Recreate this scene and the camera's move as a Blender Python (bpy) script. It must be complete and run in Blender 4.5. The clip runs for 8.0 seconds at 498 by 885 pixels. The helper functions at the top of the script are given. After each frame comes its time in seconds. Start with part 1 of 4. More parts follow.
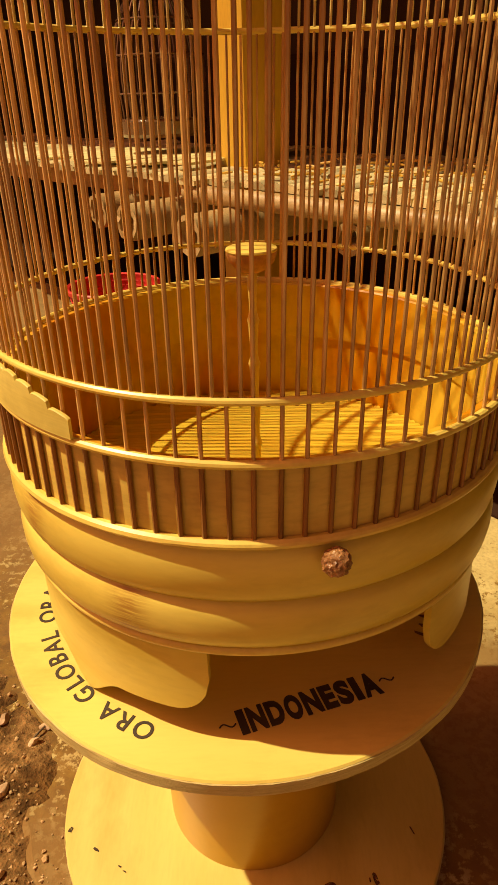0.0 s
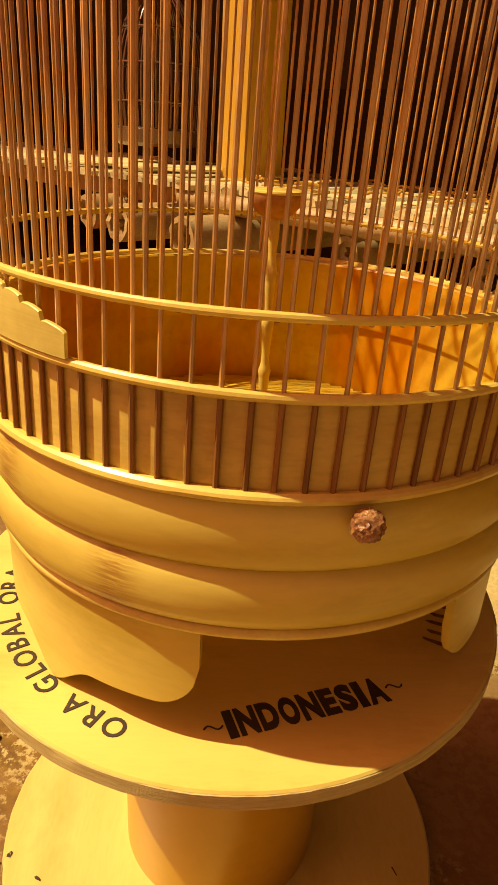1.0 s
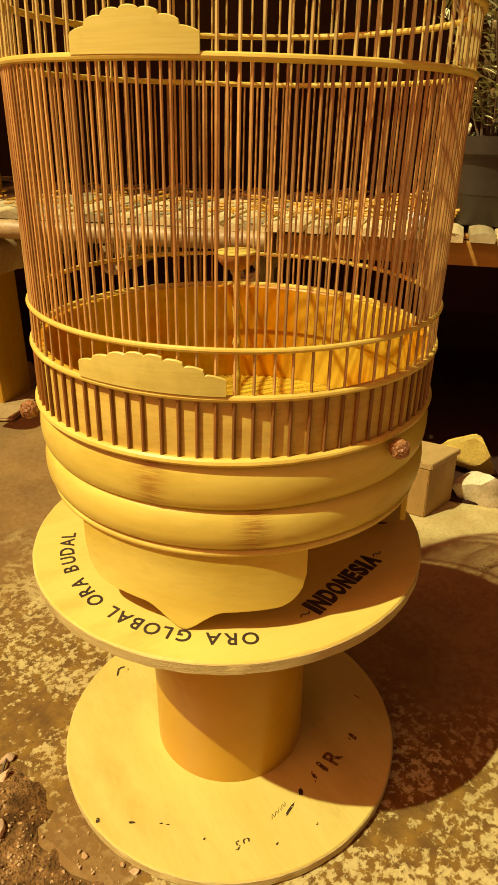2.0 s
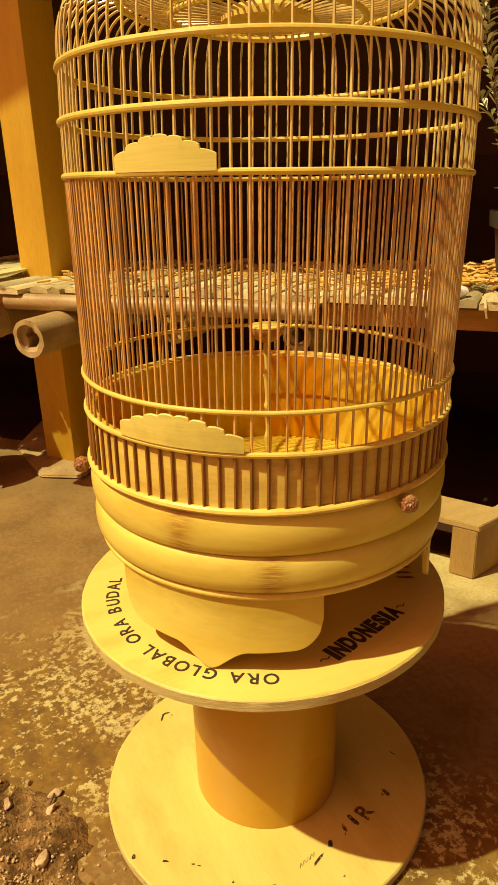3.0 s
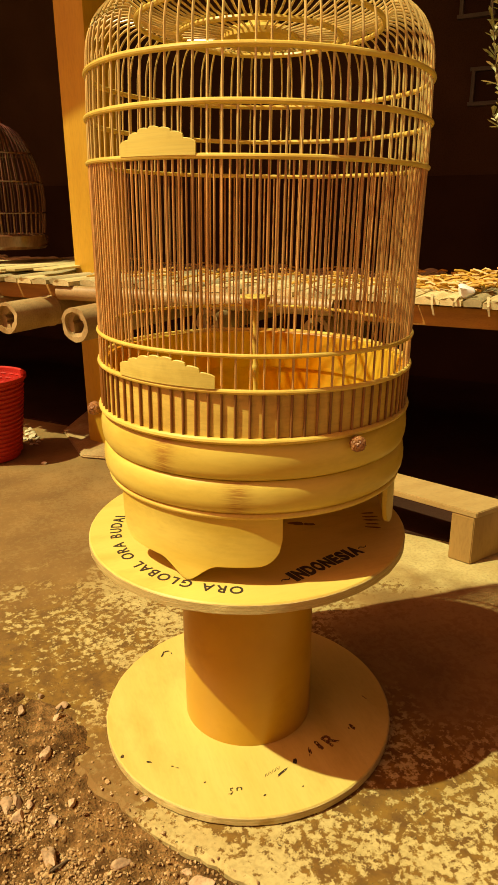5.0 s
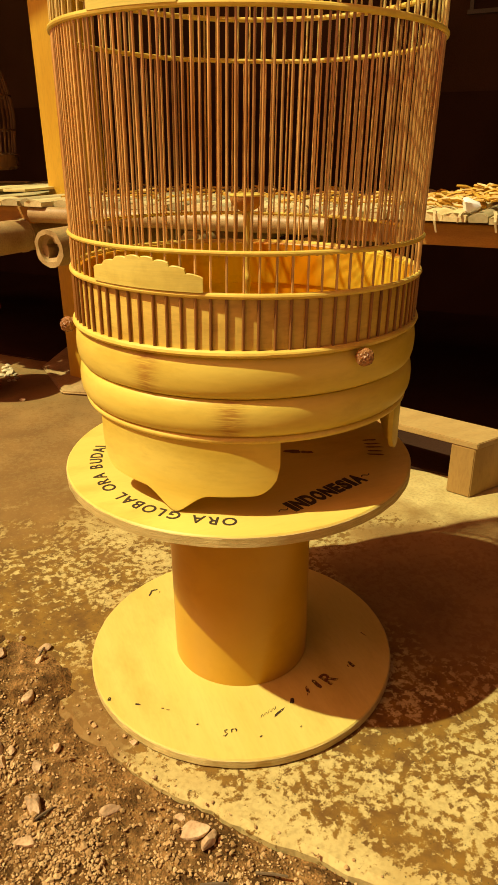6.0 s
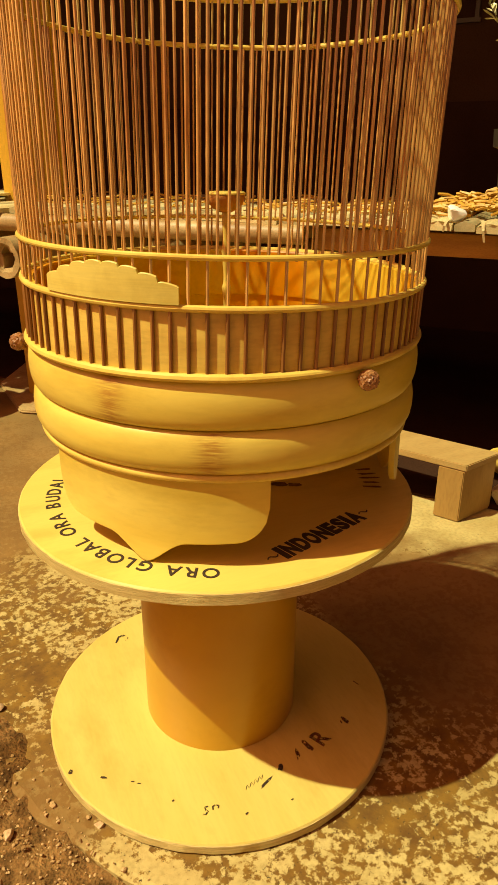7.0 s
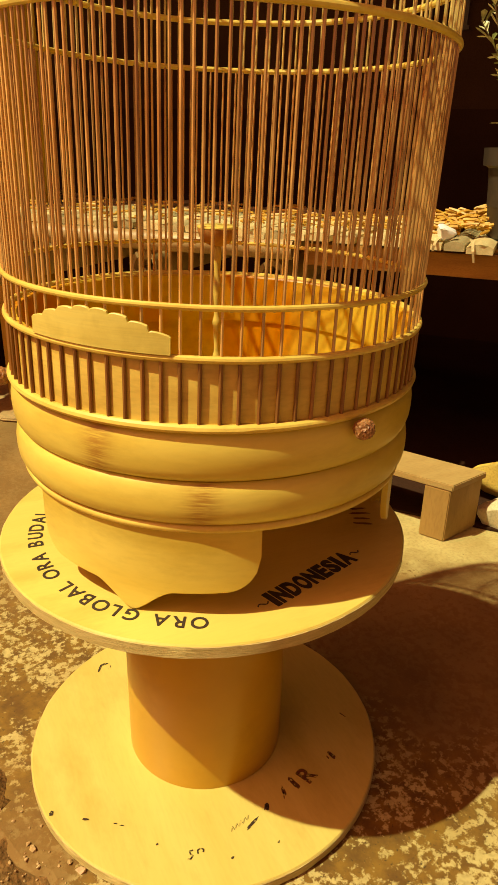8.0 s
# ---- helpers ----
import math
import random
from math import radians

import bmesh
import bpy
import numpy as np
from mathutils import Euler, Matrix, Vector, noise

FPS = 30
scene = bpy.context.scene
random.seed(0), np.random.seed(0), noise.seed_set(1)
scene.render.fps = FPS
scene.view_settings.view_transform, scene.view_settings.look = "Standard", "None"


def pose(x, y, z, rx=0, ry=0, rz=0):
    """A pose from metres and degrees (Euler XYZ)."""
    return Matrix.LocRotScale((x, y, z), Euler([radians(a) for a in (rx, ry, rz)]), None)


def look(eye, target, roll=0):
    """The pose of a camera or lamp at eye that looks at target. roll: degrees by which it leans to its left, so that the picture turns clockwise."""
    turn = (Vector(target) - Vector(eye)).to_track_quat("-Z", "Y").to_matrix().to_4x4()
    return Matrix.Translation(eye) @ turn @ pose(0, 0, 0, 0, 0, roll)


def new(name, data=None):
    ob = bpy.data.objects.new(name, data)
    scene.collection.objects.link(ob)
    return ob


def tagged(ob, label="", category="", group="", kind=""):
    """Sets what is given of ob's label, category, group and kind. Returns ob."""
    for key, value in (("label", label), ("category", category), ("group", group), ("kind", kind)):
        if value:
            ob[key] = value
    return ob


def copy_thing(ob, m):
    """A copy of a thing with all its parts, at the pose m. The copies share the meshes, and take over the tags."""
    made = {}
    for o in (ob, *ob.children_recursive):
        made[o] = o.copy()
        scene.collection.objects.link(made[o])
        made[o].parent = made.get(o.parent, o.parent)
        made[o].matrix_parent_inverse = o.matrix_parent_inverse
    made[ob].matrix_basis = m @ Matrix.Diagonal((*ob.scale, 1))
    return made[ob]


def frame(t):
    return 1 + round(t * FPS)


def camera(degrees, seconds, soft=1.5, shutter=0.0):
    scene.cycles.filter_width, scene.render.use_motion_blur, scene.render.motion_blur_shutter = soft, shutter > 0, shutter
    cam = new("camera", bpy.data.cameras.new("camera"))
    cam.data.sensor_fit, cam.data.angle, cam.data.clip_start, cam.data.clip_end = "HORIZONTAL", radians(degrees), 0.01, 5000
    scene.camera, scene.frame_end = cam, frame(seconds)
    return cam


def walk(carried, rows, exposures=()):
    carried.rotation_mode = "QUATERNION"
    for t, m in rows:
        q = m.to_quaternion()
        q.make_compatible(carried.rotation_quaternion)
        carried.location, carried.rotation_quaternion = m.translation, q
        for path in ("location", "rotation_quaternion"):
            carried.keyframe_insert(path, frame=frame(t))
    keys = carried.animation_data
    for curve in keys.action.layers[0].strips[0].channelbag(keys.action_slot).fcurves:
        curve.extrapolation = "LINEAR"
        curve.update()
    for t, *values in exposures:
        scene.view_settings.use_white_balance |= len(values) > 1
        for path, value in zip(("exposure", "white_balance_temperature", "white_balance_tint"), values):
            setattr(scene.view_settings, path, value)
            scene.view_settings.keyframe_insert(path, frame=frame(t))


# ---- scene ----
cam = camera(40.23, 8.0, soft=1.1)
# seconds, eye x y z, yaw, pitch, lean
ROWS = [
    (0.0, 0.0088, -0.5404, 0.7748, 0.05, -27.65, -1.93),
    (0.1, 0.0156, -0.5336, 0.7781, -0.20, -27.99, -2.33),
    (0.2, 0.0246, -0.5178, 0.7751, -0.95, -27.54, -2.22),
    (0.3, 0.0346, -0.5179, 0.7766, -0.54, -26.12, -2.01),
    (0.4, 0.0426, -0.5083, 0.7677, 0.39, -25.01, -2.89),
    (0.5, 0.0511, -0.5055, 0.7568, 1.51, -23.84, -3.27),
    (0.6, 0.0541, -0.4966, 0.7383, 2.22, -23.46, -2.41),
    (0.7, 0.0455, -0.4978, 0.7231, 3.35, -24.17, -1.94),
    (0.8, 0.0317, -0.4984, 0.7102, 4.13, -24.78, -0.24),
    (0.9, -0.0046, -0.5003, 0.6992, -0.20, -25.07, 1.79),
    (1.0, -0.0213, -0.5088, 0.6981, -3.12, -24.44, 3.55),
    (1.1, -0.0459, -0.5066, 0.7044, -6.91, -25.99, 3.14),
    (1.2, -0.0761, -0.5197, 0.7067, -11.13, -27.22, 4.57),
    (1.3, -0.1204, -0.5314, 0.7130, -17.07, -27.75, 5.66),
    (1.4, -0.1588, -0.5410, 0.7211, -21.09, -27.61, 6.17),
    (1.5, -0.2024, -0.5484, 0.7307, -24.97, -26.07, 6.19),
    (1.6, -0.2441, -0.5589, 0.7455, -26.66, -25.21, 4.86),
    (1.7, -0.2751, -0.5691, 0.7601, -27.30, -25.14, 2.78),
    (1.8, -0.3060, -0.5760, 0.7710, -29.72, -25.70, 1.96),
    (1.9, -0.3273, -0.5846, 0.7816, -31.09, -26.31, 1.25),
    (2.0, -0.3468, -0.6017, 0.7879, -31.98, -25.83, 0.27),
    (2.2, -0.3748, -0.6232, 0.8013, -32.43, -24.40, 0.95),
    (3.3, -0.3086, -0.7253, 0.8083, -23.00, -19.74, -1.09),
    (3.4, -0.2992, -0.7443, 0.8040, -22.80, -19.79, -0.49),
    (3.5, -0.2917, -0.7618, 0.7975, -23.51, -20.31, 0.22),
    (3.6, -0.2823, -0.7749, 0.7926, -23.53, -20.54, 0.33),
    (3.8, -0.2792, -0.7999, 0.7910, -24.64, -19.18, 1.89),
    (4.0, -0.2886, -0.8191, 0.7871, -23.66, -18.57, 0.95),
    (4.1, -0.2952, -0.8257, 0.7875, -22.44, -18.44, 0.56),
    (4.2, -0.3044, -0.8364, 0.7867, -21.62, -17.96, 0.16),
    (5.3, -0.3160, -0.8538, 0.7567, -20.53, -20.10, -0.12),
    (5.5, -0.3111, -0.8365, 0.7449, -20.64, -21.22, -0.12),
    (5.8, -0.3035, -0.8101, 0.7286, -21.00, -21.94, -0.66),
    (6.0, -0.2987, -0.7851, 0.7149, -21.76, -23.62, -0.38),
    (6.2, -0.2955, -0.7607, 0.7027, -22.21, -24.63, -0.45),
    (6.5, -0.2913, -0.7302, 0.6922, -22.39, -23.81, -0.11),
    (6.8, -0.2863, -0.6943, 0.6913, -23.12, -22.81, 0.32),
    (7.0, -0.2736, -0.6789, 0.6930, -24.87, -22.57, 0.26),
    (7.2, -0.2650, -0.6687, 0.6970, -26.14, -22.62, 0.24),
    (7.5, -0.2611, -0.6611, 0.7067, -25.89, -22.43, -0.06),
    (7.8, -0.2637, -0.6522, 0.7158, -25.71, -21.84, -0.13),
    (8.0, -0.2678, -0.6434, 0.7289, -26.61, -23.00, 1.48),
]
EXPOSURES = [(0.0, 0.12, 8400, 10), (0.5, 0.28, 8400, 10), (1.2, 0.2, 8400, 10), (1.6, 0.08, 8100, -5), (2.3, 0.08, 8100, -5), (3.3, 0.2, 8100, -5), (6.5, 0.2, 8100, -5), (8.0, 0.15, 8100, -5)]
walk(cam, [(t, pose(x, y, z, 0, 0, yaw) @ pose(0, 0, 0, 90 + pitch) @ pose(0, 0, 0, 0, 0, lean))
           for t, x, y, z, yaw, pitch, lean in ROWS], EXPOSURES)

# ---- light ----
SUN_WAY = Vector((0.633, -0.035, -1.0))
sun_el = math.atan2(1.0, math.hypot(0.633, 0.035))
sun = new("sun", bpy.data.lights.new("sun", "SUN"))
sun.data.energy, sun.data.angle, sun.data.color = 4.4, radians(0.7), (1.0, 0.98, 0.72)
sun.matrix_world = look((-3, 0.2, 5), Vector((-3, 0.2, 5)) + SUN_WAY)
world = bpy.data.worlds.new("sky")
scene.world = world
world.use_nodes = True
wt = world.node_tree
sky = wt.nodes.new("ShaderNodeTexSky")
sky.sky_type, sky.sun_disc, sky.sun_elevation = "NISHITA", False, sun_el
sky.air_density, sky.dust_density, sky.ozone_density = 0.7, 4.0, 0.5
sky.sun_rotation = math.atan2(-SUN_WAY.x, -SUN_WAY.y)
haze = wt.nodes.new("ShaderNodeMix")   # dusty warm haze over the blue
haze.data_type, haze.blend_type = "RGBA", "MULTIPLY"
haze.inputs[0].default_value, haze.inputs[7].default_value = 1.0, (1.0, 0.37, 0.24, 1)
wt.links.new(sky.outputs[0], haze.inputs[6])
wt.links.new(haze.outputs[2], wt.nodes["Background"].inputs[0])
wt.nodes["Background"].inputs[1].default_value = 0.128


# ---- materials ----
def material(name, base, dark=None, rough=0.6, scale=30.0, stretch=(1, 1, 1), bump=0.15, metal=0.0, fine=220.0, coords="Object", detail=6.0, blend=(0.35, 0.7), grit=0.35, gloss=0.5, depth=0.002):
    """Two-scale noise between two colours, with fine relief."""
    m = bpy.data.materials.new(name)
    m.use_nodes = True
    nt = m.node_tree
    n, l = nt.nodes, nt.links
    bsdf = n["Principled BSDF"]
    tc = n.new("ShaderNodeTexCoord")
    mp = n.new("ShaderNodeMapping")
    mp.inputs["Scale"].default_value = stretch
    l.new(tc.outputs[coords], mp.inputs[0])
    n1 = n.new("ShaderNodeTexNoise")
    n1.inputs["Scale"].default_value, n1.inputs["Detail"].default_value = scale, detail
    l.new(mp.outputs[0], n1.inputs[0])
    n2 = n.new("ShaderNodeTexNoise")
    n2.inputs["Scale"].default_value, n2.inputs["Detail"].default_value = fine, 4.0
    l.new(mp.outputs[0], n2.inputs[0])
    ramp = n.new("ShaderNodeValToRGB")
    ramp.color_ramp.elements[0].position, ramp.color_ramp.elements[1].position = blend
    dark = dark or tuple(c * 0.6 for c in base)
    ramp.color_ramp.elements[0].color, ramp.color_ramp.elements[1].color = (*dark, 1), (*base, 1)
    l.new(n1.outputs[0], ramp.inputs[0])
    mix = n.new("ShaderNodeMix")
    mix.data_type, mix.blend_type = "RGBA", "MULTIPLY"
    mix.inputs[0].default_value = grit
    l.new(ramp.outputs[0], mix.inputs[6])
    ramp2 = n.new("ShaderNodeValToRGB")
    ramp2.color_ramp.elements[0].color, ramp2.color_ramp.elements[1].color = (0.35, 0.3, 0.22, 1), (1, 1, 1, 1)
    ramp2.color_ramp.elements[0].position, ramp2.color_ramp.elements[1].position = 0.3, 0.55
    l.new(n2.outputs[0], ramp2.inputs[0])
    l.new(ramp2.outputs[0], mix.inputs[7])
    l.new(mix.outputs[2], bsdf.inputs["Base Color"])
    bsdf.inputs["Specular IOR Level"].default_value = gloss
    bsdf.inputs["Roughness"].default_value, bsdf.inputs["Metallic"].default_value = rough, metal
    if bump:
        bp = n.new("ShaderNodeBump")
        bp.inputs["Strength"].default_value, bp.inputs["Distance"].default_value = bump, depth
        l.new(n2.outputs[0], bp.inputs["Height"])
        l.new(bp.outputs[0], bsdf.inputs["Normal"])
    return m


def link_color(m, make):
    """Lets make(nodes, links, colour socket) return a new colour for the material."""
    nt = m.node_tree
    bsdf = nt.nodes["Principled BSDF"]
    old = bsdf.inputs["Base Color"].links[0].from_socket
    nt.links.new(make(nt.nodes, nt.links, old), bsdf.inputs["Base Color"])
    return m


def mixed(n, l, fac, a, b, blend="MIX"):
    mx = n.new("ShaderNodeMix")
    mx.data_type, mx.blend_type = "RGBA", blend
    for sock, v in ((mx.inputs[0], fac), (mx.inputs[6], a), (mx.inputs[7], b)):
        if isinstance(v, (int, float)):
            sock.default_value = v
        elif isinstance(v, tuple):
            sock.default_value = (*v, 1)
        else:
            l.new(v, sock)
    return mx.outputs[2]


def ramped(n, l, value, p0, p1):
    r = n.new("ShaderNodeMapRange")
    r.inputs["From Min"].default_value, r.inputs["From Max"].default_value = p0, p1
    l.new(value, r.inputs["Value"])
    return r.outputs["Result"]


def noise_of(n, l, scale, detail=5.0, stretch=(1, 1, 1), rough=0.55, coords="Object"):
    tc = n.new("ShaderNodeTexCoord")
    mp = n.new("ShaderNodeMapping")
    mp.inputs["Scale"].default_value = stretch
    l.new(tc.outputs[coords], mp.inputs[0])
    t = n.new("ShaderNodeTexNoise")
    t.inputs["Scale"].default_value, t.inputs["Detail"].default_value, t.inputs["Roughness"].default_value = scale, detail, rough
    l.new(mp.outputs[0], t.inputs[0])
    return t.outputs[0]


def by_piece(m, low=0.7, high=1.15):
    """Each piece a little lighter or darker than the next."""
    def make(n, l, old):
        oi = n.new("ShaderNodeObjectInfo")
        r = n.new("ShaderNodeMapRange")
        r.inputs["To Min"].default_value, r.inputs["To Max"].default_value = low, high
        l.new(oi.outputs["Random"], r.inputs["Value"])
        hsv = n.new("ShaderNodeHueSaturation")
        l.new(r.outputs["Result"], hsv.inputs["Value"])
        l.new(old, hsv.inputs["Color"])
        return hsv.outputs[0]
    return link_color(m, make)


M_BAMBOO = material("bamboo_skin", (0.745, 0.61, 0.158), (0.645, 0.475, 0.09), 0.36, 5, (1, 1, 4), 0.03, fine=60, grit=0.08)


def node_marks(n, l, old):
    """The scratched brown knots that the hoops' attribute 'knot' places."""
    at = n.new("ShaderNodeAttribute")
    at.attribute_name = "knot"
    streak = noise_of(n, l, 90, 5, (0.5, 0.5, 7))
    mul = n.new("ShaderNodeMath")
    mul.operation = "MULTIPLY"
    l.new(at.outputs["Fac"], mul.inputs[0])
    l.new(ramped(n, l, streak, 0.30, 0.58), mul.inputs[1])
    return mixed(n, l, mul.outputs[0], old, (0.41, 0.215, 0.042))


link_color(M_BAMBOO, node_marks)


def smudged(amount, scale=9.0, stretch=(1, 1, 2.5)):
    """Faint brown smudges from use."""
    def make(n, l, old):
        k = n.new("ShaderNodeMath")
        k.operation = "MULTIPLY"
        k.inputs[1].default_value = amount
        l.new(ramped(n, l, noise_of(n, l, scale, 7, stretch, 0.65), 0.5, 0.72), k.inputs[0])
        return mixed(n, l, k.outputs[0], old, (0.50, 0.40, 0.22), "MULTIPLY")
    return make


link_color(M_BAMBOO, smudged(0.35))
M_LINER = material("bamboo_inside", (0.67, 0.435, 0.052), (0.60, 0.215, 0.010), 0.45, 9, (1, 1, 0.5), 0.06, fine=120, grit=0.15, blend=(0.37, 0.56))
link_color(M_LINER, smudged(0.5, 16, (1, 1, 1.6)))
M_FLOOR = by_piece(material("bamboo_floor", (0.70, 0.50, 0.062), (0.55, 0.31, 0.028), 0.45, 10, (0.4, 1, 1), 0.06, fine=120, grit=0.15), 0.85, 1.1)
M_STICK = by_piece(material("stained_stick", (0.85, 0.51, 0.19), (0.41, 0.17, 0.049), 0.26, 30, (1, 1, 0.3), 0.05, gloss=0.6), 0.62, 1.15)
M_STICKTOP = by_piece(material("bamboo_stick", (0.85, 0.67, 0.27), (0.64, 0.45, 0.155), 0.26, 30, (1, 1, 0.3), 0.05, gloss=0.6), 0.7, 1.1)
M_STICKLOW = by_piece(material("bamboo_stick_brown", (0.33, 0.145, 0.04), (0.20, 0.075, 0.022), 0.35, 30, (1, 1, 0.3), 0.05), 0.75, 1.2)
M_RING = material("rattan_ring", (0.79, 0.61, 0.16), (0.67, 0.475, 0.11), 0.34, 25, (1, 1, 1), 0.04, grit=0.12)
for varnished in (M_STICK, M_STICKTOP):
    v = varnished.node_tree.nodes["Principled BSDF"]
    v.inputs["Coat Weight"].default_value, v.inputs["Coat Roughness"].default_value = 1.0, 0.09
M_PANEL = material("bamboo_panel", (0.71, 0.60, 0.18), (0.67, 0.545, 0.145), 0.45, 22, (0.3, 0.3, 7), 0.04, fine=90, grit=0.12)
M_SHEET = material("bamboo_sheet", (0.69, 0.50, 0.125), (0.56, 0.36, 0.08), 0.45, 16, (1, 1, 3.5), 0.05, fine=90, grit=0.2)
M_PLY = material("plywood", (0.74, 0.575, 0.165), (0.69, 0.515, 0.135), 0.42, 4, (1, 6, 1), 0.03, fine=50, grit=0.06)
M_PLYLOW = material("plywood_pale", (0.64, 0.515, 0.165), (0.59, 0.455, 0.13), 0.42, 4, (6, 1, 1), 0.03, fine=50, grit=0.08)
M_PLYEDGE = material("ply_edge", (0.66, 0.54, 0.25), (0.52, 0.40, 0.15), 0.7, 6, (3, 3, 60), 0.5, fine=40)
link_color(M_PLY, smudged(0.45, 7, (1, 2, 1)))
link_color(M_PLYLOW, smudged(0.32, 7, (2, 1, 1)))
link_color(M_SHEET, smudged(0.6, 12, (1, 1, 0.7)))
link_color(M_PANEL, smudged(0.45, 14, (1, 1, 1)))
M_CORE = material("spool_core", (0.56, 0.325, 0.046), (0.51, 0.275, 0.036), 0.30, 5, (1, 1, 1), 0.02, fine=30, grit=0.06)
link_color(M_CORE, smudged(0.35, 8, (1, 1, 1)))
M_PERCH = material("perch_wood", (0.56, 0.25, 0.075), (0.40, 0.15, 0.04), 0.5, 30, (1, 1, 1), 0.08)
M_CONCRETE = material("concrete", (0.53, 0.435, 0.195), (0.43, 0.34, 0.14), 0.85, 18, (1, 1, 1), 0.45, fine=150)


def moss_and_shade(n, l, old):
    """Brown growth on pale concrete: sharp small blotches in loose patches, a smooth brown layer further off, clean
    along the broken rim. The same brown paints in the spool's shadow.
    """
    def calc(op, a, b):
        m = n.new("ShaderNodeMath")
        m.operation = op
        for k, v in enumerate((a, b)):
            if isinstance(v, (int, float)):
                m.inputs[k].default_value = v
            else:
                l.new(v, m.inputs[k])
        return m.outputs[0]
    tc = n.new("ShaderNodeTexCoord")
    xyz = n.new("ShaderNodeSeparateXYZ")
    l.new(tc.outputs["Object"], xyz.inputs[0])
    big, mid, fine = noise_of(n, l, 2.3, 3), noise_of(n, l, 11, 6, rough=0.62), noise_of(n, l, 80, 6, rough=0.66)
    far = n.new("ShaderNodeVectorMath")
    far.operation = "DISTANCE"
    far.inputs[1].default_value = (0.82, 0.44, 0.0)
    l.new(tc.outputs["Object"], far.inputs[0])
    at = n.new("ShaderNodeAttribute")
    at.attribute_name = "rim"
    m = calc("ADD", calc("MULTIPLY", mid, 0.60), calc("MULTIPLY", fine, 0.98))
    m = calc("ADD", m, calc("MULTIPLY", big, 0.34))
    m = calc("SUBTRACT", m, calc("MULTIPLY", ramped(n, l, far.outputs["Value"], 0.50, 0.22), 0.35))
    m = calc("ADD", m, calc("MULTIPLY", ramped(n, l, xyz.outputs["X"], -0.08, -0.30), 0.070))
    m = calc("SUBTRACT", m, calc("MULTIPLY", ramped(n, l, xyz.outputs["Y"], 1.0, 1.3), 0.12))
    m = calc("SUBTRACT", m, calc("MULTIPLY", ramped(n, l, at.outputs["Fac"], 0.25, 0.8), 0.13))
    growth = mixed(n, l, ramped(n, l, noise_of(n, l, 38, 4), 0.35, 0.65), (0.205, 0.110, 0.016), (0.115, 0.055, 0.008))
    dust = ramped(n, l, noise_of(n, l, 5, 5), 0.46, 0.62)
    pale = mixed(n, l, calc("MULTIPLY", dust, 0.55), old, (0.36, 0.25, 0.085))
    c = mixed(n, l, ramped(n, l, m, 0.932, 1.0), pale, growth)
    specks = calc("MULTIPLY", ramped(n, l, noise_of(n, l, 190, 5, rough=0.7), 0.60, 0.66), ramped(n, l, m, 0.84, 0.90))
    c = mixed(n, l, specks, c, (0.055, 0.034, 0.010))
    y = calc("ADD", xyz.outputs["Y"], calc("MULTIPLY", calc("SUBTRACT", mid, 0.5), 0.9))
    film_and_shade = calc("MULTIPLY", ramped(n, l, y, 0.33, 0.59), ramped(n, l, y, 2.9, 2.4))
    film_and_shade = calc("MULTIPLY", film_and_shade, ramped(n, l, xyz.outputs["X"], 0.40, 0.10))
    for place, wide, amount in (((0.42, 0.02, 0.0), 0.29, 1.0), ((-0.245, -0.06, 0.0), 0.125, 1.0)):   # first paints in the spool's shadow, second is a soil layer beside it
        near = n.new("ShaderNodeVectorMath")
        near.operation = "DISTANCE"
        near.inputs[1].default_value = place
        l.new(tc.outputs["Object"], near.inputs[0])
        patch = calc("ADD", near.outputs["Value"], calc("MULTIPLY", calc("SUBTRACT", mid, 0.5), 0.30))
        film_and_shade = calc("MAXIMUM", film_and_shade, calc("MULTIPLY", ramped(n, l, patch, wide, wide - 0.10), amount))
    film_and_shade = calc("MULTIPLY", film_and_shade, 0.90)
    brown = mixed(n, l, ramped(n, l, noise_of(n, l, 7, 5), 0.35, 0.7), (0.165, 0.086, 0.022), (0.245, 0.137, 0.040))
    return mixed(n, l, film_and_shade, c, brown)


link_color(M_CONCRETE, moss_and_shade)
M_PAD = material("dusty_concrete", (0.46, 0.31, 0.14), (0.34, 0.21, 0.085), 0.9, 14, (1, 1, 1), 0.4, fine=150)
M_DIRT = material("dirt", (0.34, 0.190, 0.074), (0.135, 0.070, 0.024), 0.95, 55, (1, 1, 1), 1.0, fine=230, gloss=0.2, depth=0.006, detail=9, blend=(0.38, 0.62), grit=0.6)
link_color(M_DIRT, lambda n, l, old: mixed(n, l, ramped(n, l, noise_of(n, l, 9, 4), 0.42, 0.62), old, (0.46, 0.40, 0.31), "MULTIPLY"))


def bounce_ground(n, l, old):
    """Paler dirt further off, out of view, added to bounce warm light back."""
    tc = n.new("ShaderNodeTexCoord")
    far = n.new("ShaderNodeVectorMath")
    far.operation = "LENGTH"
    l.new(tc.outputs["Object"], far.inputs[0])
    return mixed(n, l, ramped(n, l, far.outputs["Value"], 1.0, 1.9), old, mixed(n, l, noise_of(n, l, 3, 6), (0.30, 0.20, 0.09), (0.46, 0.34, 0.17)))


link_color(M_DIRT, bounce_ground)
M_STONE = by_piece(material("stone", (0.68, 0.49, 0.32), (0.40, 0.26, 0.145), 0.9, 30, (1, 1, 1), 0.5), 0.7, 1.25)
M_GRAVEL = material("gravel", (0.66, 0.47, 0.26), (0.42, 0.26, 0.115), 0.95, 60, (1, 1, 1), 0.3)


